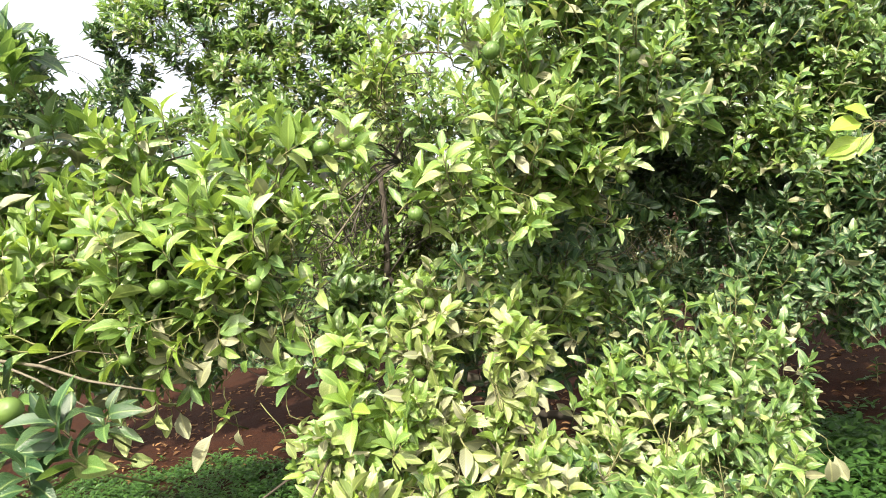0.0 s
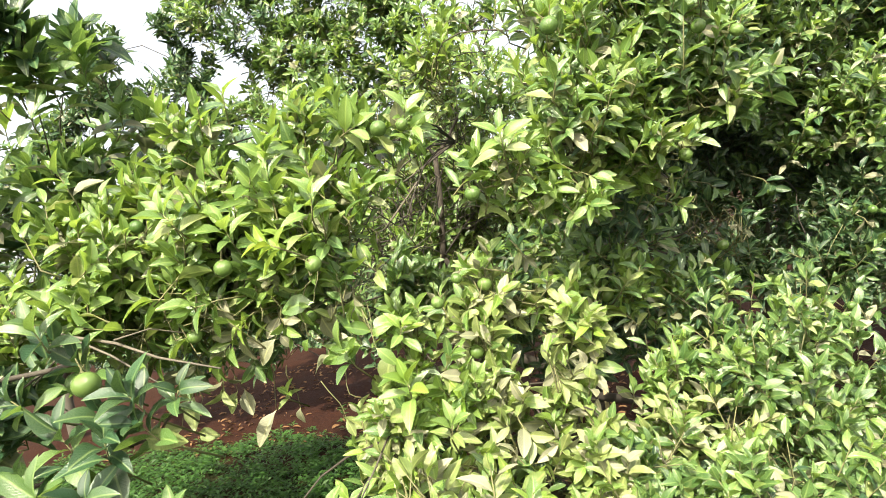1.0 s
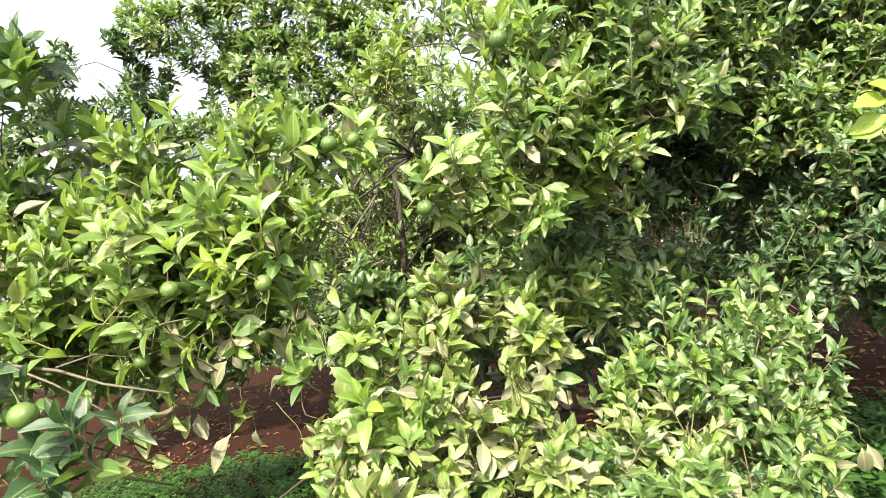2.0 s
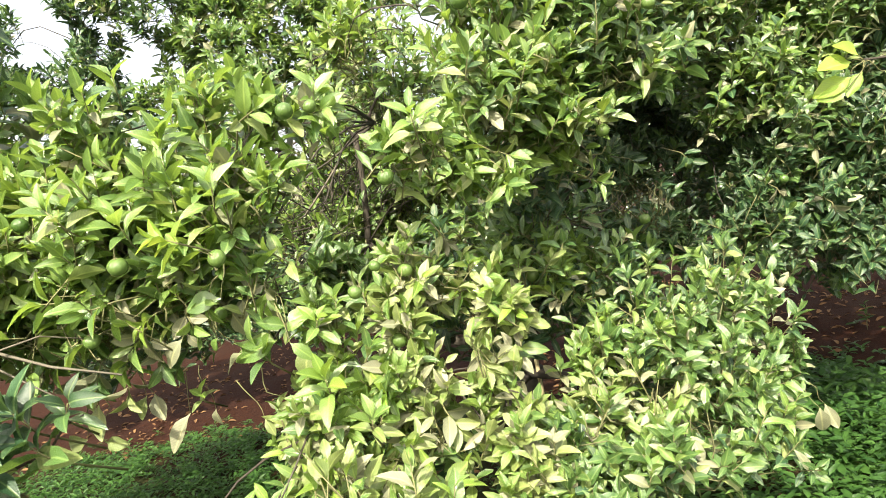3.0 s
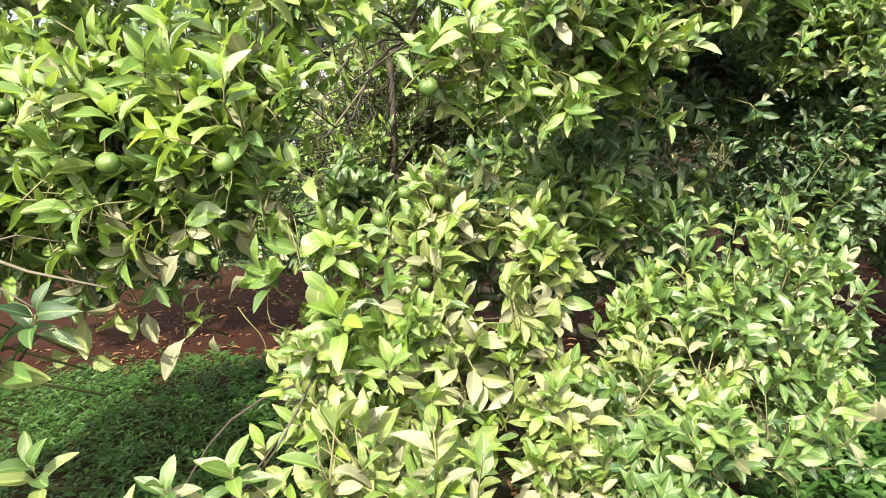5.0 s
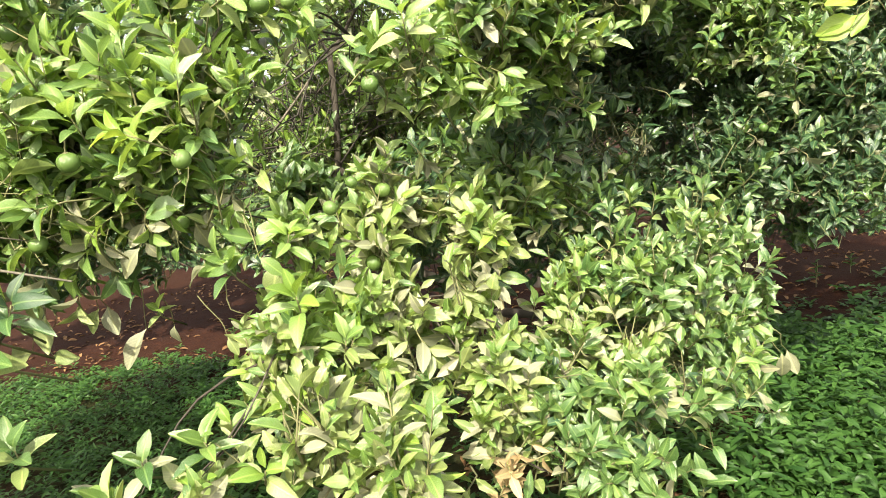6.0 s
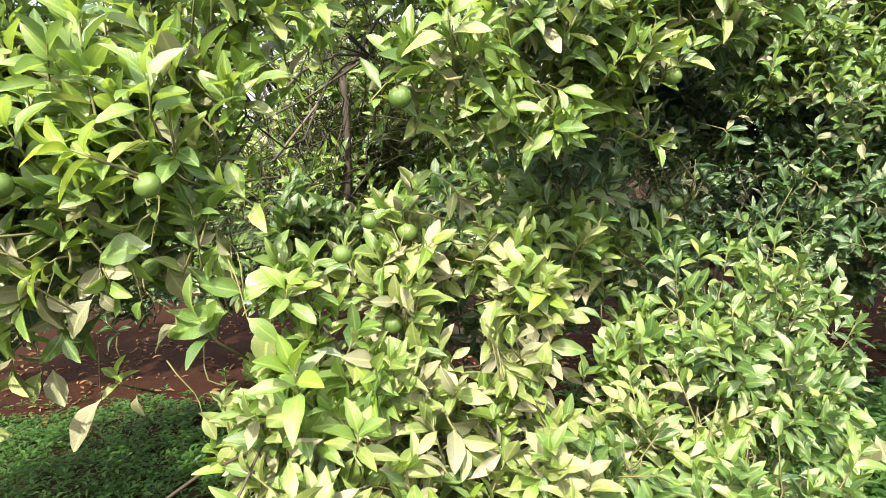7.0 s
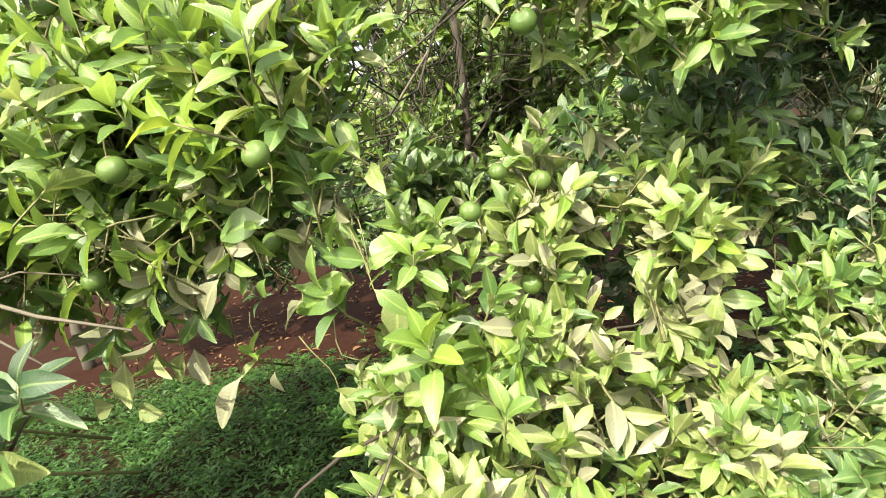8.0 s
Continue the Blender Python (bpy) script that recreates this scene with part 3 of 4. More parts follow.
LEFT_FRONT = [
    (-0.46, 1.44, 1.44, 0.075, BRIGHT, 1.0), (-0.62, 1.43, 1.43, 0.09, BRIGHT, 1.0), (-0.80, 1.42, 1.45, 0.10, BRIGHT, 1.0), (-0.37, 1.52, 1.40, 0.065, BRIGHT, 1.0),
    (-0.57, 1.53, 1.40, 0.05, BRIGHT, 1.0), (-0.55, 1.46, 1.54, 0.07, BRIGHT, 1.0), (-0.38, 1.46, 1.52, 0.055, BRIGHT, 1.0), (-0.75, 1.49, 1.35, 0.06, BRIGHT, 1.0),
    (-0.25, 1.48, 1.42, 0.05, GREEN, 1.0),
]
MESH_OF_TWIGS = [(-0.25, 2.44, 1.46, 0.09), (-0.14, 2.62, 1.56, 0.13), (-0.24, 2.60, 1.72, 0.12), (0.0, 2.62, 1.62, 0.12), (-0.08, 2.75, 1.85, 0.24), (-0.18, 2.85, 1.55, 0.24), (0.05, 2.8, 1.45, 0.22), (-0.02, 2.6, 2.1, 0.2), (-0.36, 2.7, 1.5, 0.18)]
UPPER = [
    (0.36, 1.80, 1.95, 0.16, BRIGHT, 1.0), (0.55, 1.86, 2.02, 0.18, GREEN, 1.0), (0.72, 1.92, 1.88, 0.17, GREEN, 1.0),
    (0.34, 1.78, 1.67, 0.16, BRIGHT, 1.0), (0.53, 1.86, 1.70, 0.16, BRIGHT, 1.0), (0.24, 1.73, 1.58, 0.10, BRIGHT, 1.0), (0.13, 1.58, 1.61, 0.05, BRIGHT, 1.0),
    (0.56, 1.88, 1.58, 0.08, BRIGHT, 0.9), (0.46, 2.10, 1.50, 0.16, DARK, 0.7), (0.74, 1.92, 1.78, 0.12, GREEN, 0.9),
    (0.48, 1.95, 2.18, 0.15, GREEN, 0.9), (0.75, 2.05, 2.15, 0.16, GREEN, 0.9),
    (0.42, 1.98, 1.37, 0.10, GREEN, 0.9), (0.29, 1.99, 1.30, 0.07, BRIGHT, 0.9), 
]
UPPER += [
    (0.34, 1.92, 1.27, 0.07, BRIGHT, 1.0), (0.46, 1.95, 1.24, 0.08, BRIGHT, 1.0), (0.60, 2.04, 1.20, 0.08, DARK, 1.0),
]
UPPER += [
    (0.17, 1.50, 1.65, 0.075, BRIGHT, 1.0), (0.30, 1.66, 1.60, 0.09, BRIGHT, 1.0), (0.36, 1.62, 1.76, 0.10, GREEN, 1.0), (0.62, 2.28, 1.98, 0.20, GREEN, 1.0), (0.85, 2.42, 2.00, 0.20, GREEN, 1.0), (0.98, 2.40, 1.84, 0.12, DARK, 1.0),
]
MIDDLE = [
    (-0.02, 2.10, 1.98, 0.12, BRIGHT, 0.6), (0.10, 2.20, 1.90, 0.11, GREEN, 0.6), (-0.09, 2.05, 1.83, 0.08, BRIGHT, 0.5), (0.05, 2.25, 2.12, 0.11, BRIGHT, 0.4),
    (-0.22, 2.85, 1.50, 0.28, GREEN, 0.4), (0.10, 2.75, 1.55, 0.2, GREEN, 0.5), (-0.20, 2.22, 1.30, 0.12, GREEN, 0.9), (0.0, 2.20, 1.34, 0.10, BRIGHT, 0.9), (-0.08, 2.30, 1.26, 0.12, GREEN, 0.9), (-0.26, 2.40, 1.52, 0.10, BRIGHT, 0.5),
]
MOUND = [
    (0.13, 1.68, 1.36, 0.11, PALE, 1.0), (0.06, 1.66, 1.27, 0.13, PALE, 1.0), (0.22, 1.69, 1.25, 0.12, PALE, 1.0),
    (-0.06, 1.53, 1.16, 0.13, BRIGHT, 1.0), (0.10, 1.58, 1.08, 0.13, PALE, 1.0), (-0.13, 1.49, 1.06, 0.14, PALE, 1.0),
    (0.03, 1.49, 0.98, 0.14, PALE, 1.0), (0.21, 1.62, 1.12, 0.09, PALE, 1.0), (-0.12, 1.58, 1.28, 0.07, BRIGHT, 1.0),
    (-0.26, 1.15, 0.97, 0.07, PALE, 0.8), (-0.37, 1.15, 0.94, 0.06, PALE, 0.8), (-0.48, 1.10, 0.96, 0.05, GREEN, 0.8), (-0.05, 1.18, 0.97, 0.11, PALE, 1.0), (0.09, 1.18, 0.93, 0.11, PALE, 1.0),
]
# GREEN in place of BRIGHT puts the shade among these leaves into colour
RIGHT_MOUND = [
    (0.70, 1.86, 1.05, 0.14, GREEN, 1.0), (0.52, 1.86, 0.99, 0.12, BRIGHT, 1.0), (0.90, 2.02, 1.04, 0.13, GREEN, 1.0), (1.02, 2.15, 0.97, 0.12, GREEN, 1.0),
    (0.56, 1.74, 0.88, 0.14, PALE, 1.0), (0.80, 1.88, 0.90, 0.15, GREEN, 1.0), (1.06, 2.05, 0.84, 0.12, GREEN, 0.9), (0.60, 1.66, 0.80, 0.15, GREEN, 0.75),
    (0.86, 1.88, 0.74, 0.15, GREEN, 0.7), (0.42, 1.66, 0.84, 0.09, BRIGHT, 1.0), (0.98, 2.15, 1.13, 0.07, GREEN, 0.9), (0.38, 1.42, 0.74, 0.13, GREEN, 0.8),
]
RIGHT_MOUND += [
    (0.53, 1.45, 0.76, 0.13, GREEN, 0.75), (0.64, 1.52, 0.84, 0.11, GREEN, 0.8), (0.24, 1.38, 0.80, 0.045, WITHERED, 0.9), (0.28, 1.46, 0.82, 0.10, PALE, 1.0), (0.33, 1.58, 0.86, 0.08, BRIGHT, 1.0), (0.41, 1.56, 0.93, 0.075, GREEN, 1.0), (0.27, 1.48, 0.97, 0.08, PALE, 1.0), (0.31, 1.60, 0.96, 0.06, PALE, 1.0),
]
RIGHT_MOUND += [
    (0.37, 1.70, 0.88, 0.08, BRIGHT, 1.0), (0.46, 1.74, 0.92, 0.08, BRIGHT, 1.0), (0.34, 1.52, 0.90, 0.07, GREEN, 1.0),
]
# DARK here puts the shade under the crown into the leaf colour
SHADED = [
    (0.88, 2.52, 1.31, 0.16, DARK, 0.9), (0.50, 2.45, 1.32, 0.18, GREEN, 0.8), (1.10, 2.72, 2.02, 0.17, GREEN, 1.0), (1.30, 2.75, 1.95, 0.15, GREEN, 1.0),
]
# dark fill inside the crown, its shade painted by leaf kind
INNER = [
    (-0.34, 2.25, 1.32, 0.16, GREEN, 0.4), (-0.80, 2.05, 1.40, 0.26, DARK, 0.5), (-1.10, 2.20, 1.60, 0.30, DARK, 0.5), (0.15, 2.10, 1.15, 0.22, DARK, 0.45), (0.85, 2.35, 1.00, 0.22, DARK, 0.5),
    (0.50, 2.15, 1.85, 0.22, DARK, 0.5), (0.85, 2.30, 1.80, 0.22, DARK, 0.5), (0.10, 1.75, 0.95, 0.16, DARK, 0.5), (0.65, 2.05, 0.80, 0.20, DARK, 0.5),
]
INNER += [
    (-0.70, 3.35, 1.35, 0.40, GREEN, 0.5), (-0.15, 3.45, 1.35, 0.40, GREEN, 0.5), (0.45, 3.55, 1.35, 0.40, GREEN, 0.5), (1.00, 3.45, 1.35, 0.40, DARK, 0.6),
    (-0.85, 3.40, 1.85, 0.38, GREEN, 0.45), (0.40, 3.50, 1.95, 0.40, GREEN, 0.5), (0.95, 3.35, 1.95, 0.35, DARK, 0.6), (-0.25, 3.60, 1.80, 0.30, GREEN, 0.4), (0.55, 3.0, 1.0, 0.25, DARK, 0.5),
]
# backing of the hollow, darkened by leaf colour to read as shade
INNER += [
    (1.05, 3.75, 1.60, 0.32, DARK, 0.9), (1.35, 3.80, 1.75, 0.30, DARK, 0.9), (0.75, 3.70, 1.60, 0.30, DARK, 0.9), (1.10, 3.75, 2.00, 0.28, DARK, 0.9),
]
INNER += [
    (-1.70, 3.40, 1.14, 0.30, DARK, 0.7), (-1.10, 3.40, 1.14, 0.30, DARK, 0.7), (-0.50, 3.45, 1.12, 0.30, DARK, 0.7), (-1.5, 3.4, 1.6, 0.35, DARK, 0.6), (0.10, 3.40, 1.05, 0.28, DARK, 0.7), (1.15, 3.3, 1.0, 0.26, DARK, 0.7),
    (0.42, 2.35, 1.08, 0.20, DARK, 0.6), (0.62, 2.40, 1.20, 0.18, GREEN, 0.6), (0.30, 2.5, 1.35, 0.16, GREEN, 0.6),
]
CAVITY = [(0.90, 2.62, 1.43, 0.085, 0.40), (0.94, 2.62, 1.54, 0.070, 0.40), (0.83, 2.62, 1.35, 0.055, 0.40), (1.18, 2.62, 1.43, 0.045, 0.40), (1.01, 2.62, 1.32, 0.040, 0.40)]     # a dark hollow under the crown
FRUITS = [
    (0.086, 1.46, 1.579, 0.036), (-0.588, 1.493, 1.761, 0.038), (-0.722, 1.488, 1.627, 0.036), (0.068, 1.641, 1.359, 0.038), (0.029, 1.586, 1.205, 0.038),
    (0.391, 1.968, 1.238, 0.044), (0.847, 2.389, 1.292, 0.042), (0.607, 1.748, 1.599, 0.036), (-0.454, 1.35, 1.503, 0.040), (-0.579, 1.41, 1.359, 0.036),
]
FRUITS += [
    (-0.325, 1.473, 1.359, 0.030), (1.132, 2.158, 1.076, 0.030), (-0.249, 1.33, 1.484, 0.036), (0.309, 1.60, 1.938, 0.046), (0.75, 1.70, 1.87, 0.034), (0.67, 1.72, 1.90, 0.038),
    (-0.115, 1.543, 1.765, 0.040), (-0.065, 1.58, 1.77, 0.032), (-0.65, 1.50, 1.34, 0.036),
    (0.74, 1.88, 1.10, 0.022), (0.91, 1.93, 1.03, 0.024), (1.06, 1.95, 0.82, 0.024), (0.81, 1.78, 0.91, 0.020), (-0.03, 1.48, 1.35, 0.032), (0.01, 1.56, 1.39, 0.028), (0.25, 1.86, 1.46, 0.036),
]
# single sprigs at the outside: x, y, z, heading, leaves, leaf length, kind at the tip, kind below
SPRIGS = [
    (-0.31, 1.30, 1.530, 150, 8, 0.066, LEMON, YOUNG), (-0.25, 1.38, 1.595, 75, 8, 0.085, BRIGHT, BRIGHT), (-0.45, 1.40, 1.560, 100, 8, 0.088, BRIGHT, GREEN),
    (-0.55, 1.35, 1.610, 115, 7, 0.085, BRIGHT, PALE), (-0.15, 1.37, 1.740, 20, 6, 0.075, BRIGHT, PALE), (-0.52, 1.38, 1.430, 190, 7, 0.085, BRIGHT, GREEN),
    (-0.45, 1.42, 1.385, 210, 6, 0.055, YOUNG, BRIGHT), (-0.31, 1.41, 1.420, -110, 5, 0.070, BRIGHT, PALE), (-0.22, 1.48, 1.390, -85, 7, 0.062, BRIGHT, DUSTY),
    (-0.114, 1.43, 1.298, 70, 7, 0.058, YOUNG, BRIGHT),
]
SPRIGS += [
    (-0.10, 1.37, 1.180, 90, 9, 0.080, YOUNG, BRIGHT), (-0.015, 1.31, 1.105, 80, 7, 0.070, BRIGHT, PALE), (-0.10, 1.24, 1.020, 95, 8, 0.070, YOUNG, BRIGHT),
    (0.218, 1.68, 1.325, 85, 7, 0.052, YOUNG, PALE), (0.259, 1.61, 1.195, 75, 6, 0.052, YOUNG, PALE), (0.210, 1.56, 1.130, -70, 6, 0.062, PALE, DUSTY),
    (0.120, 1.48, 1.040, -60, 6, 0.075, PALE, DUSTY), (0.165, 1.72, 1.420, -60, 7, 0.055, DUSTY, PALE), (0.167, 1.42, 1.665, 95, 8, 0.080, BRIGHT, PALE),
    (0.375, 1.57, 1.680, 60, 7, 0.070, GREEN, PALE),
]
SPRIGS += [
    (0.345, 1.60, 1.585, -30, 7, 0.062, BRIGHT, PALE), (0.410, 1.50, 1.740, 70, 6, 0.072, BRIGHT, GREEN), (0.577, 1.82, 1.480, -30, 6, 0.060, BRIGHT, GREEN), (0.695, 1.86, 1.735, 80, 6, 0.066, GREEN, PALE),
    (0.405, 1.80, 0.985, 90, 6, 0.062, BRIGHT, DUSTY), (0.700, 1.88, 1.215, 85, 8, 0.066, GREEN, PALE), (1.010, 2.15, 1.165, 80, 7, 0.066, GREEN, PALE), (0.525, 2.06, 1.090, 80, 7, 0.058, BRIGHT, GREEN),
    (0.632, 1.84, 1.115, 40, 6, 0.064, BRIGHT, PALE), (0.470, 1.66, 0.895, 85, 8, 0.072, GREEN, PALE),
]
SPRIGS += [
    (1.180, 2.17, 0.910, 60, 6, 0.060, GREEN, DUSTY), (0.690, 1.88, 0.860, 70, 7, 0.066, GREEN, DUSTY), (0.830, 1.93, 0.720, 80, 7, 0.066, GREEN, DUSTY), (0.642, 2.48, 1.355, -60, 6, 0.060, DARK, GREEN),
    (0.828, 2.36, 1.500, -50, 5, 0.060, GREEN, DARK), (-0.445, 1.555, 1.160, 90, 7, 0.042, YOUNG, PALE), (0.345, 1.80, 1.290, 85, 7, 0.060, BRIGHT, PALE), (0.42, 1.82, 1.275, 60, 7, 0.060, PALE, GREEN), (0.47, 1.85, 1.31, 70, 6, 0.060, GREEN, PALE),
    (-0.245, 1.46, 1.250, 110, 6, 0.085, BRIGHT, GREEN), (-0.03, 1.45, 1.06, 60, 7, 0.07, BRIGHT, PALE),
    (-0.56, 1.50, 1.30, -110, 6, 0.074, BRIGHT, DUSTY), (-0.58, 1.50, 1.225, -90, 6, 0.070, PALE, DUSTY), (-0.65, 1.52, 1.27, -100, 7, 0.074, GREEN, DUSTY), (-0.49, 1.50, 1.285, -80, 5, 0.066, GREEN, DUSTY),
]
SPRIGS += [
    (-0.72, 1.52, 1.32, 200, 7, 0.082, BRIGHT, GREEN), (-0.80, 1.50, 1.36, 190, 7, 0.082, BRIGHT, GREEN),
    (-0.60, 1.45, 1.36, 200, 7, 0.082, BRIGHT, GREEN), (-0.50, 1.46, 1.345, 230, 7, 0.076, BRIGHT, DUSTY), (-0.39, 1.46, 1.36, -60, 6, 0.070, BRIGHT, DUSTY), (-0.64, 1.42, 1.45, 170, 7, 0.085, BRIGHT, GREEN),
    (-0.23, 1.15, 1.02, 95, 8, 0.068, BRIGHT, GREEN), (-0.34, 1.15, 1.00, 80, 7, 0.062, GREEN, DUSTY), (-0.15, 1.15, 0.96, 75, 7, 0.062, YOUNG, PALE),
]
FRONT_LIMBS = [
    ((0.38, 3.00, 0.62), (0.08, 2.75, 0.90), 0.034, 0.022), ((0.08, 2.75, 0.90), (-0.145, 2.50, 1.38), 0.020, 0.014), ((-0.145, 2.50, 1.38), (-0.115, 2.50, 1.77), 0.014, 0.0115),
    ((-0.115, 2.50, 1.77), (0.03, 2.45, 1.93), 0.008, 0.005), ((-0.115, 2.50, 1.77), (-0.20, 2.5, 1.98), 0.007, 0.004), ((-0.115, 2.50, 1.77), (-0.02, 2.4, 1.80), 0.006, 0.003),
    ((-0.28, 2.62, 1.40), (-0.39, 2.60, 1.80), 0.008, 0.006), ((0.08, 2.75, 0.90), (-0.28, 2.62, 1.40), 0.012, 0.008), ((0.38, 3.00, 0.62), (0.62, 2.8, 1.30), 0.030, 0.018),
    ((0.38, 3.00, 0.62), (0.75, 2.35, 0.72), 0.024, 0.012), ((0.38, 3.00, 0.62), (0.12, 2.05, 0.72), 0.024, 0.012), ((0.62, 2.8, 1.30), (0.62, 2.2, 1.85), 0.018, 0.010),
]
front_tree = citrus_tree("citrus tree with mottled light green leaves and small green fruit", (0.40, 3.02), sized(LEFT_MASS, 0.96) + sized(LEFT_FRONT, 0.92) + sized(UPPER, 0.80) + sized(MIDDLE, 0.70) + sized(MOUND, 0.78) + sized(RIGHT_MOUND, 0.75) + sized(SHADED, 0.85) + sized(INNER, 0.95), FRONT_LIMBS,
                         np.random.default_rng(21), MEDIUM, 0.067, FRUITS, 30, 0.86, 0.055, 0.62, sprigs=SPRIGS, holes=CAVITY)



def add_fine_growth(tree, lobes, rng):
    """Thin bare twigs and many small leaves round the inner limbs."""
    L, twigs = grow([(*q, BRIGHT, 0.55) for q in lobes], rng, 0.046, (5, 9), (0.08, 0.2), 1.0)
    for x, y, z, r in lobes:
        bare = []
        for _ in range(30 if y < 2.65 else 44 if z < 1.95 else 16):
            a = np.array([x, y - 0.12, z]) + rng.normal(0, r * 0.5, 3)
            d = unit(rng.normal(size=3) + np.array([0, 0, 0.5]))
            n = rng.uniform(0.08, 0.28)
            b = a + d * n
            bare.append([(*a, 0.0026), (*(a + (b - a) * 0.33 + rng.normal(0, 0.014, 3)), 0.0022), (*(a + (b - a) * 0.66 + rng.normal(0, 0.014, 3)), 0.0017), (*b, 0.001)])
        part("bare_twiggery", tubes_mesh("bare_twiggery", bare, [BARK], 3), tree)["kind"] = "stuff"
    part("fine_twiggery", tubes_mesh("fine_twiggery", twigs, [TWIG], 3), tree)["kind"] = "stuff"
    part("fine_foliage", leaves_mesh("fine_foliage", L, PLAIN, LEAF), tree, "small fine leaves round the inner limbs")["kind"] = "stuff"


DRY = [
    [(-1.10, 1.38, 1.50, 0.0050), (-0.97, 1.35, 1.445, 0.0046), (-0.84, 1.34, 1.402, 0.0041), (-0.735, 1.35, 1.382, 0.0036), (-0.64, 1.36, 1.333, 0.0031), (-0.51, 1.35, 1.278, 0.0021)],
    [(-0.84, 1.34, 1.402, 0.0028), (-0.72, 1.32, 1.355, 0.0024), (-0.66, 1.31, 1.325, 0.0020), (-0.60, 1.30, 1.265, 0.0014)],
    [(-0.735, 1.35, 1.382, 0.0022), (-0.66, 1.38, 1.395, 0.0017), (-0.58, 1.42, 1.37, 0.0012)],
    [(-0.84, 1.34, 1.402, 0.0025), (-0.86, 1.33, 1.36, 0.0021), (-0.92, 1.31, 1.30, 0.0016)],
]
for path in DRY:
    crook = np.random.default_rng(len(path))
    path = [tuple(np.array(p) + np.append(crook.normal(0, 0.006, 3), 0.0)) for p in path]
    part("dry_branch", tubes_mesh("dry_branch", [path], [DEAD], 6), front_tree, "bare grey dead branch")

# single dusty leaves that droop below the crown: stalk end, heading in degrees, length, kind
LOW_FRINGE = [
    (-0.39, 1.44, 1.33, -63, 0.042, DUSTY), (-0.31, 1.50, 1.35, -68, 0.060, DUSTY), (-0.29, 1.52, 1.37, -90, 0.045, DUSTY), (-0.33, 1.52, 1.36, -143, 0.056, DUSTY),
    (-0.29, 1.39, 1.40, 180, 0.075, GREEN), (-0.29, 1.44, 1.27, -149, 0.055, DUSTY), (-0.16, 1.50, 1.24, -113, 0.073, PALE), (-0.16, 1.39, 1.28, -45, 0.053, BRIGHT),
    (-0.22, 1.46, 1.28, -166, 0.092, BRIGHT), (-0.19, 1.46, 1.31, 158, 0.060, BRIGHT), (-0.18, 1.46, 1.31, 31, 0.066, BRIGHT), (-0.18, 1.45, 1.30, 34, 0.040, BRIGHT),
    (-0.22, 1.46, 1.28, 153, 0.050, PALE), (-0.20, 1.49, 1.31, 135, 0.048, DUSTY),
]
LOW_SPRIGS = [
    (-0.41, 1.44, 1.32, -135, 0.067, DUSTY), (-0.47, 1.44, 1.33, -27, 0.042, DUSTY), (-0.31, 1.39, 1.32, -124, 0.034, BRIGHT), (-0.29, 1.50, 1.10, -63, 0.042, PALE),
    (-0.22, 1.50, 1.13, -166, 0.039, PALE),
]
HANGING = [
    (-0.715, 1.57, 1.229, -100, 0.060, PALE), (-0.722, 1.57, 1.156, 178, 0.050, BRIGHT), (-0.704, 1.57, 1.178, -95, 0.080, PALE), (-0.702, 1.57, 1.091, -8, 0.072, PALE),
    (-0.587, 1.57, 1.180, -125, 0.062, PALE), (-0.563, 1.57, 1.182, -80, 0.062, DUSTY), (-0.496, 1.57, 1.119, -122, 0.092, DUSTY), (-0.428, 1.57, 1.122, -95, 0.042, DUSTY),
    (-0.755, 1.57, 1.105, 185, 0.070, PALE), (-0.718, 1.57, 1.237, 172, 0.056, DUSTY), (-0.747, 1.57, 1.241, 190, 0.050, DUSTY),
]
MOUND_FRINGE = [
    (-0.22, 1.58, 1.08, -166, 0.087, PALE), (-0.19, 1.55, 1.10, -99, 0.064, PALE), (-0.24, 1.50, 1.05, -135, 0.060, PALE), (-0.16, 1.50, 1.09, -37, 0.053, PALE),
    (-0.29, 1.60, 1.09, 135, 0.030, DUSTY),
]


def hang_leaves(tree, leaves, joints, rng):
    stems = []
    for k, (x, y, z, heading, long, kind) in enumerate(leaves):
        a = math.radians(heading)
        ahead = Vector((math.cos(a), rng.uniform(-0.35, 0.2), math.sin(a))).normalized()
        face = Vector(LIGHT) * 0.8 + Vector((0, -0.6, 0.2)) + Vector(rng.normal(0, 0.28, 3))
        face = (face - ahead * face.dot(ahead)).normalized()
        ob = part("leaf", single_leaf(int(rng.integers(0, len(FINE))), kind), tree)
        m = Matrix((ahead.cross(face), ahead, face)).transposed().to_4x4()
        ob.matrix_basis = Matrix.Translation((x, y, z)) @ m @ Matrix.Diagonal((long * rng.uniform(1.0, 1.35), long, long, 1))
        near = min(joints, key=lambda q: (q[0] - x) ** 2 + (q[1] - y) ** 2 + (q[2] - z) ** 2)
        end = Vector((x, y, z)) - ahead * long * 0.09
        way = Vector(near[:3]) - end
        stems.append(bent(end + way * min(1.0, 0.11 / max(way.length, 0.01)), end, 0.0015, 0.0009, rng, 6, 0.09, 0.05))
    part("fringe_twiggery", tubes_mesh("fringe_twiggery", stems, [TWIG], 4), tree)["kind"] = "stuff"


hang_leaves(front_tree, [(1.147, 1.97, 0.69, -88, 0.078, DUSTY), (1.175, 1.99, 0.69, -75, 0.070, DUSTY)], RIGHT_MOUND, np.random.default_rng(84))
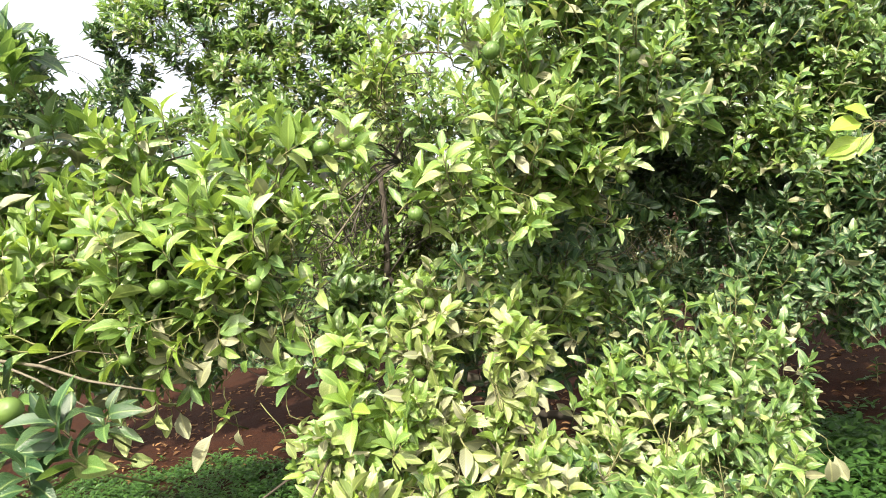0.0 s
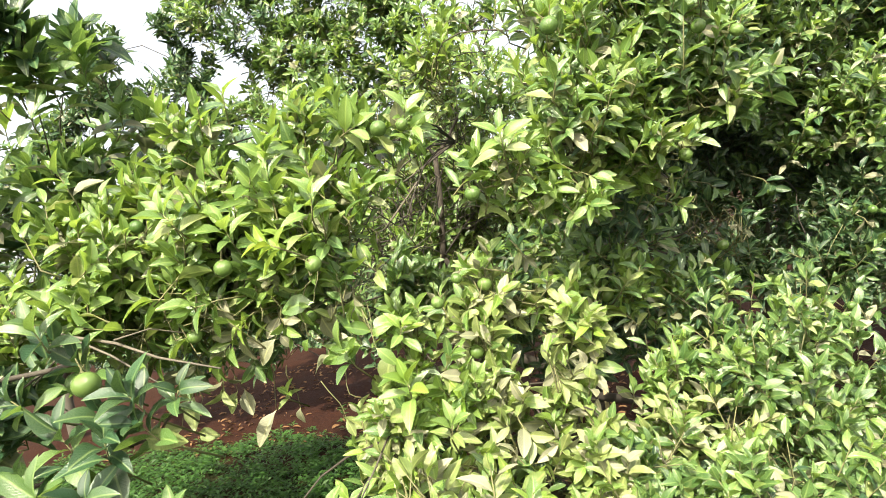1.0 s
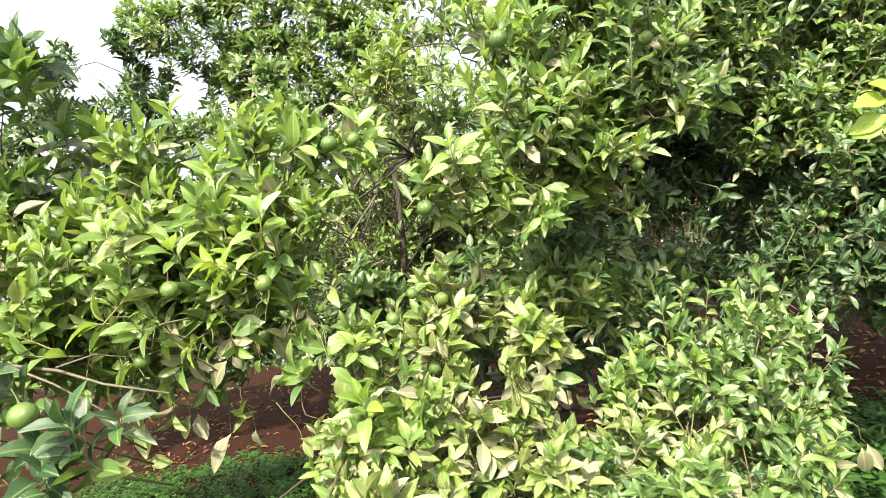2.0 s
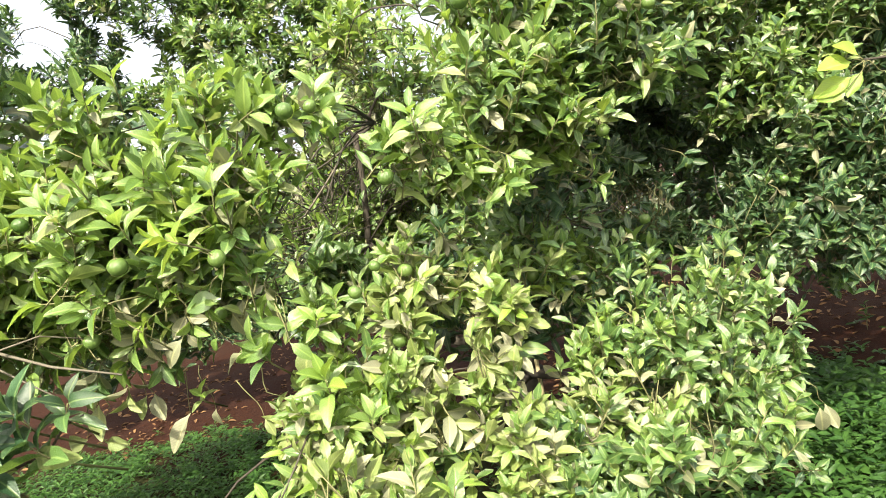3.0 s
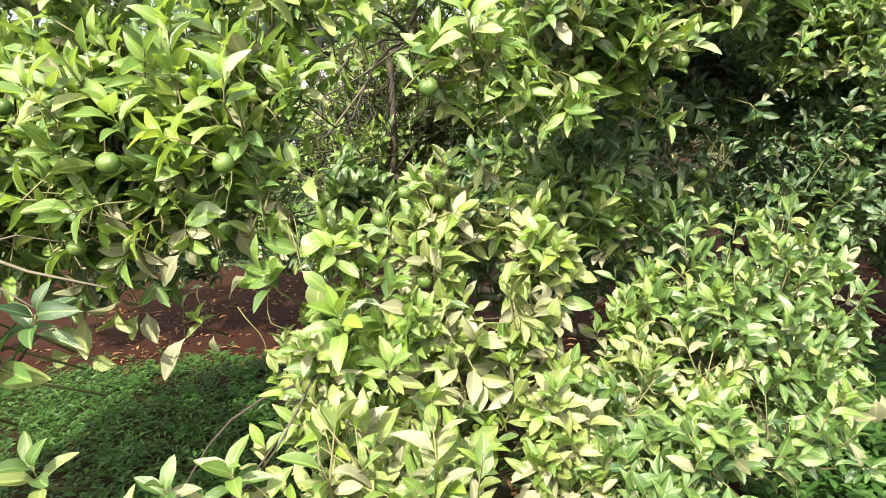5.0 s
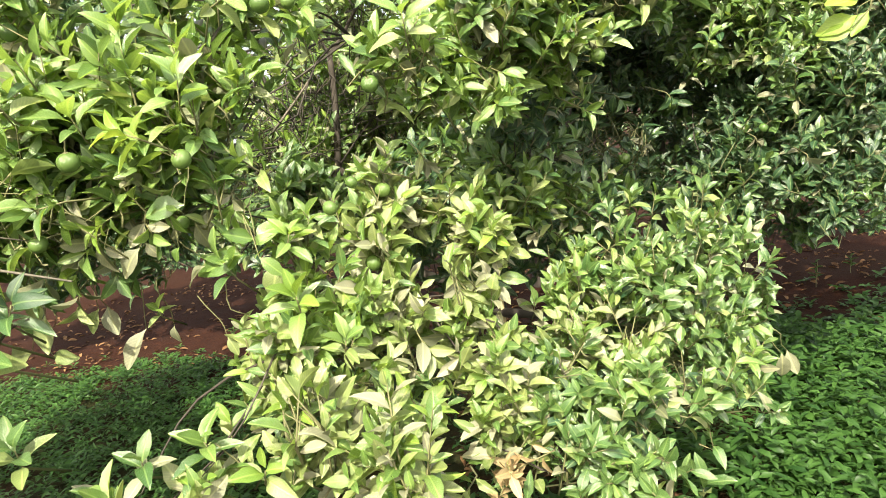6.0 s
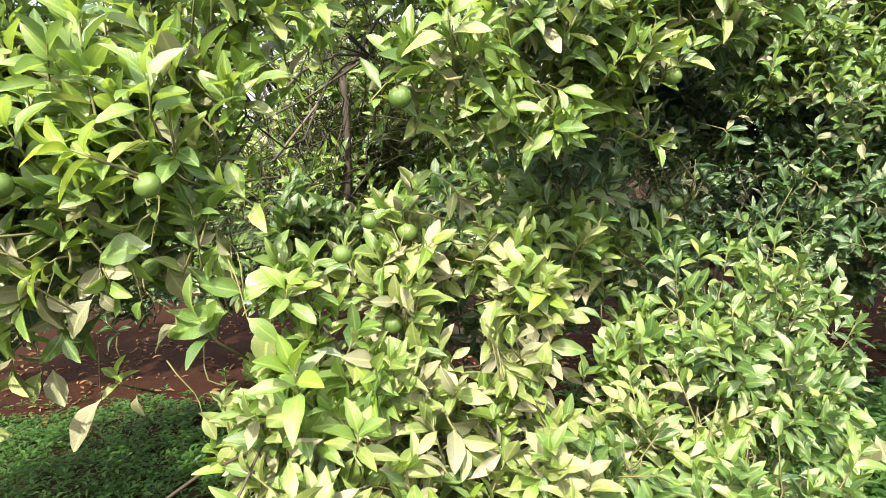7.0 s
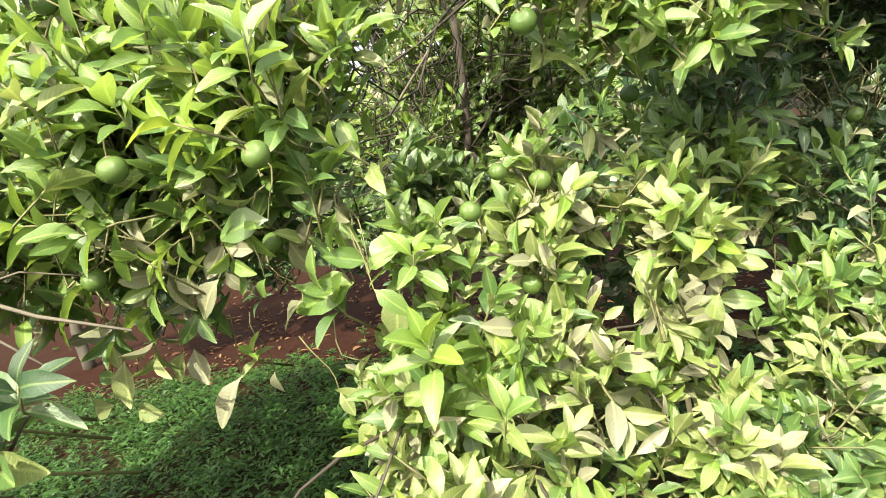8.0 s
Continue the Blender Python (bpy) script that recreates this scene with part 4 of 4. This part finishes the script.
for n, fringe in enumerate((LOW_FRINGE, LOW_SPRIGS, HANGING, MOUND_FRINGE)):
    hang_leaves(front_tree, fringe, LEFT_MASS if n < 3 else MOUND, np.random.default_rng(80 + n))

add_fine_growth(front_tree, MESH_OF_TWIGS, np.random.default_rng(31))

# ---- the tree to the right, denser; its dark leaf colour also holds its shade ----
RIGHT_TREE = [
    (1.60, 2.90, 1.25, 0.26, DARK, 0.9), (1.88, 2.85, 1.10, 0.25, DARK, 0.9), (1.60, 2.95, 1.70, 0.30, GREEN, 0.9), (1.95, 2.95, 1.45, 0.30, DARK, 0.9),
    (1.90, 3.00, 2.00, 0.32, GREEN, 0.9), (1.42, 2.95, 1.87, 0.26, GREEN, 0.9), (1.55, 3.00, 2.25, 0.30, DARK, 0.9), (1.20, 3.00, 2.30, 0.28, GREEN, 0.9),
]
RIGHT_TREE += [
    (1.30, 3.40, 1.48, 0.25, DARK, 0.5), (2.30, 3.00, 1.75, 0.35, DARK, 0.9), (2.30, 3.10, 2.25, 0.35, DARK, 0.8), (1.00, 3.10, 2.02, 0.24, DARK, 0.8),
    # the last three, at the back, are added to shade the soil
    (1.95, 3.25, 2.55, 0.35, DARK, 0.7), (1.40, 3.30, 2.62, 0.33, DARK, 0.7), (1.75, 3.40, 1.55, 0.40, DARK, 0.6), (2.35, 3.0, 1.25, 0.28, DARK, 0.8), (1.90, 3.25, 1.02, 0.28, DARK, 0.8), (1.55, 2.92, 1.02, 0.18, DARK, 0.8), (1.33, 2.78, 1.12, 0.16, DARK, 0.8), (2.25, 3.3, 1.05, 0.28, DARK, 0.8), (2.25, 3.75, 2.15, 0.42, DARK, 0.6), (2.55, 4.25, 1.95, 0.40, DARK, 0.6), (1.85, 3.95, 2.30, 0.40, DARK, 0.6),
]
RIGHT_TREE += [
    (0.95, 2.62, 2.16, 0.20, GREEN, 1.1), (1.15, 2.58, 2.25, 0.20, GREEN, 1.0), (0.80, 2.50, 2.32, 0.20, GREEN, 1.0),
    # the two dark ones lie above the view, added to shade the tree's face
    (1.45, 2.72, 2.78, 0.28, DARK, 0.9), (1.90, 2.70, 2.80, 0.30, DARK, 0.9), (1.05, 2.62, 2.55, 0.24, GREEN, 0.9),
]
RIGHT_SPRIGS = [
    (1.19, 2.48, 1.64, 80, 9, 0.080, BRIGHT, DARK), (1.03, 2.43, 1.48, -60, 8, 0.072, DARK, DARK), (1.44, 2.65, 1.27, -80, 7, 0.070, DARK, DUSTY), (1.62, 2.62, 1.18, -90, 6, 0.070, DARK, DUSTY),
    (1.36, 2.50, 1.80, 70, 7, 0.070, GREEN, DARK), (1.52, 2.60, 1.55, 60, 7, 0.066, GREEN, DARK), (0.93, 2.42, 1.33, 60, 7, 0.066, DARK, DUSTY),
]
RIGHT_LIMBS = [((1.36, 3.68, 0.52), (1.7, 3.4, 1.35), 0.04, 0.025), ((1.7, 3.4, 1.35), (1.5, 3.2, 2.1), 0.024, 0.012), ((1.7, 3.4, 1.35), (2.1, 3.2, 1.9), 0.024, 0.012), ((1.36, 3.68, 0.52), (1.25, 3.3, 1.5), 0.03, 0.014)]
citrus_tree("dense dark green citrus tree, shade in its leaf colour, with drooping skirt over red soil", (1.35, 3.70), RIGHT_TREE, RIGHT_LIMBS, np.random.default_rng(22), PLAIN, 0.057,
            [(1.9, 3.0, 2.12, 0.042), (1.52, 2.9, 2.32, 0.042), (1.45, 2.62, 1.32, 0.036), (1.21, 2.48, 1.63, 0.036), (1.04, 2.43, 1.45, 0.034)], 120, 1.0, 0.06, 0.55, sprigs=RIGHT_SPRIGS, holes=CAVITY)

# mostly out of view: added to shade the soil, dimmed by dark leaf colour
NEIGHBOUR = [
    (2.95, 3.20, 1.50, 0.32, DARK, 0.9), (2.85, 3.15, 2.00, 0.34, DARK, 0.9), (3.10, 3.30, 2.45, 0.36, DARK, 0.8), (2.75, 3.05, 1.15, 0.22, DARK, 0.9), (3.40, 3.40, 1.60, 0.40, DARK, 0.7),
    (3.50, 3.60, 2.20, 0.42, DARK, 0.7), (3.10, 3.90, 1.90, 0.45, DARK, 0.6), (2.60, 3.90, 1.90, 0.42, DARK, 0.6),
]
citrus_tree("shade-toned citrus tree further along the row, added to shade the soil", (3.5, 3.6), NEIGHBOUR, [((3.5, 3.6, 0.6), (3.1, 3.4, 1.7), 0.04, 0.018), ((3.5, 3.6, 0.6), (3.4, 3.6, 2.1), 0.04, 0.018)],
            np.random.default_rng(25), PLAIN, 0.064, [], 0, 1.0, 0.06, 0.6)

# ---- the near tree at the lane's other side: one leafy branch reaches in ----
NEAR_LEFT = [
    (-1.05, 1.85, 1.88, 0.20, GREEN, 0.8), (-1.20, 1.70, 1.52, 0.26, GREEN, 1.0), (-1.02, 1.85, 2.18, 0.10, DARK, 0.9), (-1.40, 1.50, 1.95, 0.32, GREEN, 0.8), (-1.00, 1.25, 1.28, 0.13, DARK, 0.8),
    (-0.96, 1.52, 2.15, 0.09, DARK, 1.0), (-0.98, 1.55, 2.01, 0.10, GREEN, 0.8), (-0.92, 1.62, 2.08, 0.06, GREEN, 1.0),
    # this row is unseen crown, added to shade the lane's left side
    (-1.9, 1.6, 1.9, 0.45, DARK, 0.8), (-2.3, 1.2, 2.2, 0.5, DARK, 0.8), (-2.3, 0.7, 2.2, 0.40, DARK, 0.8), (-2.1, 2.0, 2.3, 0.45, DARK, 0.8), (-2.4, 1.7, 1.4, 0.45, DARK, 0.7),
]
NEAR_SPRIGS = [
    (-0.56, 1.15, 1.275, 110, 12, 0.090, DARK, DARK), (-0.48, 1.14, 1.285, 55, 7, 0.074, DARK, GREEN), (-0.72, 1.15, 1.215, 95, 8, 0.095, DARK, GREEN), (-0.745, 1.16, 1.42, 95, 8, 0.085, GREEN, DARK),
    (-0.66, 1.17, 1.25, 60, 8, 0.085, DARK, DARK), (-0.53, 1.13, 1.225, 120, 9, 0.088, DARK, GREEN), (-0.75, 1.10, 1.12, 90, 8, 0.095, GREEN, DARK), (-0.63, 1.06, 1.12, 70, 8, 0.090, DARK, DARK), (-0.69, 1.20, 1.34, 100, 8, 0.085, DARK, GREEN),
    (-0.82, 1.14, 1.14, 80, 8, 0.095, DARK, GREEN), (-0.51, 1.12, 1.06, 80, 7, 0.070, GREEN, PALE), (-0.80, 1.15, 1.30, 120, 8, 0.085, DARK, GREEN), (-0.62, 1.12, 1.20, 75, 9, 0.092, DARK, DARK),
]
NEAR_LIMBS = [((-1.85, 1.2, 0.55), (-1.4, 1.3, 1.35), 0.03, 0.016), ((-1.4, 1.3, 1.35), (-0.74, 1.22, 1.36), 0.010, 0.005), ((-1.4, 1.3, 1.0), (-0.60, 1.18, 1.20), 0.008, 0.003), ((-0.60, 1.18, 1.20), (-0.46, 1.15, 1.275), 0.003, 0.0016)]
near_tree = citrus_tree("citrus tree with large glossy dark leaves beside the lane", (-1.9, 1.2), NEAR_LEFT, NEAR_LIMBS, np.random.default_rng(23), MEDIUM, 0.085,
            [(-0.645, 1.13, 1.335, 0.052), (-0.70, 1.18, 1.33, 0.048), (-0.44, 0.94, 1.10, 0.042)], 150, 1.0, 0.05, 0.55, sprigs=NEAR_SPRIGS)

hang_leaves(near_tree, [(-0.555, 1.15, 1.215, -3, 0.090, PALE), (-0.60, 1.15, 1.20, -170, 0.060, PALE), (-0.70, 1.15, 1.18, -80, 0.070, GREEN)], NEAR_SPRIGS, np.random.default_rng(88))

# ---- the tree whose yellow shoot hangs into the lane ----
FAR_RIGHT = [(3.1, 1.3, 1.8, 0.30, GREEN, 0.9), (3.4, 1.0, 1.6, 0.34, GREEN, 0.9), (3.3, 1.1, 2.1, 0.32, GREEN, 0.9)]
shoot_tree = citrus_tree("citrus tree with one fresh yellow-green shoot", (3.4, 1.0), FAR_RIGHT, [((3.4, 1.0, 0.6), (2.9, 1.3, 1.7), 0.035, 0.015), ((2.9, 1.3, 1.7), (1.2, 1.66, 1.64), 0.009, 0.003)],
            np.random.default_rng(24), FINE, 0.075, [], 20, 1.0, 0.05, 0.6)

hang_leaves(shoot_tree, [(1.165, 1.66, 1.640, 186, 0.080, LEMON), (1.160, 1.66, 1.605, 200, 0.076, LEMON), (1.185, 1.66, 1.655, 158, 0.070, LEMON), (1.150, 1.66, 1.580, 192, 0.056, YOUNG), (1.19, 1.66, 1.61, 235, 0.06, YOUNG), (1.25, 1.66, 1.60, -60, 0.08, YOUNG)],
            [(1.2, 1.66, 1.64)], np.random.default_rng(89))

# ---- the next row ----
# DARK on the low lobes paints the shade beneath these crowns
BACK_A = [
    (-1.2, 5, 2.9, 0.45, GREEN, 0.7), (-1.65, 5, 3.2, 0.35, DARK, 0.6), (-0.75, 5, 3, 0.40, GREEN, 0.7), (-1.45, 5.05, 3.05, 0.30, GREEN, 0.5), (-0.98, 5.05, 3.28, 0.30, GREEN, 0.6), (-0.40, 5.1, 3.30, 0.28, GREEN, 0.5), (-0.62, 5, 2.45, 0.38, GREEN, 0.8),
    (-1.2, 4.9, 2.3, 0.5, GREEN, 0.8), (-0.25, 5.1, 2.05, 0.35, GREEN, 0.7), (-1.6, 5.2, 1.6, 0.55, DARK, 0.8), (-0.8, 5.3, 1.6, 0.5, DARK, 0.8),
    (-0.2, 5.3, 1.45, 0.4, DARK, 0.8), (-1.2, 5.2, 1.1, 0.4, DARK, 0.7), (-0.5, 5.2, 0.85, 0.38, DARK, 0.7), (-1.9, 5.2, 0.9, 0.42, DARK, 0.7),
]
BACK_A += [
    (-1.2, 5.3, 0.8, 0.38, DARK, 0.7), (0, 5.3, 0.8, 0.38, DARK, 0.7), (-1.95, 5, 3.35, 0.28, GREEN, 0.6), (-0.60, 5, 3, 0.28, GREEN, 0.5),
    (-2.1, 5.1, 3.6, 0.28, GREEN, 0.5), (-1.6, 5.1, 3.6, 0.32, GREEN, 0.6), (-1.1, 5.1, 3.52, 0.34, GREEN, 0.6), (-0.62, 5.1, 3.42, 0.28, GREEN, 0.5),
    (-1.75, 5.1, 2.6, 0.4, GREEN, 0.5), (-0.45, 5.1, 2.5, 0.26, GREEN, 0.35), (0.20, 5.1, 3.15, 0.2, GREEN, 0.3), (-0.05, 5.1, 2.95, 0.35, GREEN, 0.34), (-0.3, 5.1, 2.75, 0.3, GREEN, 0.3), (0.2, 5.1, 2.45, 0.28, GREEN, 0.25),
]
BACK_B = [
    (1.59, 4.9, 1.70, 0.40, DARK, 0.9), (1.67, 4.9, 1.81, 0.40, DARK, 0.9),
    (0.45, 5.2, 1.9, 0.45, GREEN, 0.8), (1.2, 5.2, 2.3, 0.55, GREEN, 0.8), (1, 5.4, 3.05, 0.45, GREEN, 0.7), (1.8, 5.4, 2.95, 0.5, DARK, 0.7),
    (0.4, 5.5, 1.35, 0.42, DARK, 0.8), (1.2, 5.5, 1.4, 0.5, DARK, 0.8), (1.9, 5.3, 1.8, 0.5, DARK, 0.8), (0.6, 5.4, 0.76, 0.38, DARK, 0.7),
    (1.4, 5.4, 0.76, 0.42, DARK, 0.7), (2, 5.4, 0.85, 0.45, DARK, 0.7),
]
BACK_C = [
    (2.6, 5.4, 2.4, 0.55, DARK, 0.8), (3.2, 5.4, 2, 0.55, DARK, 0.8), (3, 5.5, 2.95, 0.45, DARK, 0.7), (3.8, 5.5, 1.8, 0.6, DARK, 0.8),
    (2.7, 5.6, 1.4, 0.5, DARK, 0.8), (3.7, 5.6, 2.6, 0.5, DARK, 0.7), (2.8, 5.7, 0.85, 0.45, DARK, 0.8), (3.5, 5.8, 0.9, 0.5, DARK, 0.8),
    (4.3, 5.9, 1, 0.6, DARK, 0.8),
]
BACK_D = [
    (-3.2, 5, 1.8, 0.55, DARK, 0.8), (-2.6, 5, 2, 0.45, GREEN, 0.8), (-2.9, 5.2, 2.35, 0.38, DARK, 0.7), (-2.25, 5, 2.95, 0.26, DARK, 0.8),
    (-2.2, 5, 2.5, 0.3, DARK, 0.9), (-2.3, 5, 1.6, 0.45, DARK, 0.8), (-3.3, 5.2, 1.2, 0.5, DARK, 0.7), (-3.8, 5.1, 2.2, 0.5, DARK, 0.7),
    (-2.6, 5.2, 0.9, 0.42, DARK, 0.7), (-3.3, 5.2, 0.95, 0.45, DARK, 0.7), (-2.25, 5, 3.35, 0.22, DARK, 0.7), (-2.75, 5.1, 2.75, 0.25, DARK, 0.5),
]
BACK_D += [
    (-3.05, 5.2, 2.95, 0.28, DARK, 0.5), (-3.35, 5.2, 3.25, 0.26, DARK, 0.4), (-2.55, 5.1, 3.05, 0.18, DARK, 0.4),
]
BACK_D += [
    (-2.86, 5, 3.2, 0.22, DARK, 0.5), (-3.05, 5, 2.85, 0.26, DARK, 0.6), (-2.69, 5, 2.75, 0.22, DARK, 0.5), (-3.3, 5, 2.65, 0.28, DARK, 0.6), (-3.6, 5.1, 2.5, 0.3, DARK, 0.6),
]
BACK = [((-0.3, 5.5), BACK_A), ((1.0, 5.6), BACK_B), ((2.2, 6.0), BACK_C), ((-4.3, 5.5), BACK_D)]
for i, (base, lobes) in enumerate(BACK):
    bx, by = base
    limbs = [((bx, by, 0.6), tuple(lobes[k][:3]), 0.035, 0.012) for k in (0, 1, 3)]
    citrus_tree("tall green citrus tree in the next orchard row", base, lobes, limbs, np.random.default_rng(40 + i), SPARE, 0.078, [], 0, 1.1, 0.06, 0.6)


def build_far_rows():
    rng = np.random.default_rng(60)
    lobes = []
    for y, top in ((9.0, 2.0), (12.5, 2.2)):
        for x in np.arange(-11, 12, 0.9):
            for z in np.arange(0.4, top, 0.75):
                lobes.append((x + rng.normal(0, 0.2), y + rng.normal(0, 0.25), z, rng.uniform(0.5, 0.75), DARK if rng.random() < 0.6 else GREEN, 0.5))
    L, twigs = grow(lobes, rng, 0.13, per_shoot=(5, 8), shoot=(0.2, 0.35), cover=0.28)
    ob = part("orchard_rows", leaves_mesh("orchard_rows", L, ROUGH, LEAF))
    tagged(ob, "far dark green rows of orchard trees", "trees", kind="stuff")


build_far_rows()

# ---- a seedling on the bare strip ----
def seedling(x, y, high, rng):
    top = ground_height(x, y) + high
    ob = new("seedling")
    ob.location = (0, 0, 0)
    tagged(ob, "small green weed seedling standing alone on red soil", "seedling", "seedlings on the bare soil")
    part("stem", tubes_mesh("stem", [bent((x, y, ground_height(x, y) - 0.01), (x + 0.01, y, top), 0.003, 0.0015, rng, 5, 0.03)], [TWIG], 5), ob)
    for k in range(9):
        a, t = 2.4 * k, 0.35 + 0.65 * k / 9
        ahead = unit(np.array([math.cos(a), math.sin(a), 0.5]))
        face = unit(UP - ahead * ahead[2])
        L = {"place": np.array([[x, y, ground_height(x, y) + high * t]]), "ahead": ahead[None], "face": face[None], "size": np.array([0.07 - 0.025 * t]), "wide": np.array([0.8]), "kind": np.array([0]), "shape": np.array([0])}
        part("leaf", leaves_mesh("leaf", L, PLAIN, [WEED]), ob)


for k, (x, y, high) in enumerate(((2.85, 4.63, 0.20), (2.45, 4.75, 0.12), (3.25, 4.85, 0.14), (-1.55, 5.15, 0.12))):
    seedling(x, y, high, np.random.default_rng(70 + k))

# ---- dry stick and cane stake ----
stick = part("dry_stick", tubes_mesh("dry_stick", [bent((-0.30, 2.28, 1.53), (-0.165, 2.30, 1.675), 0.0042, 0.003, np.random.default_rng(3), 5, 0.01)], [DEAD], 6))
tagged(stick, "grey dead straight stick caught in the tree", "stick")
stake = part("stake", tubes_mesh("stake", [bent((0.435, 2.90, -0.02), (0.42, 2.92, 0.82), 0.011, 0.009, np.random.default_rng(4), 6, 0.006)], [CANE], 8))
tagged(stake, "pale cane stake beside the tree's trunk", "stake")
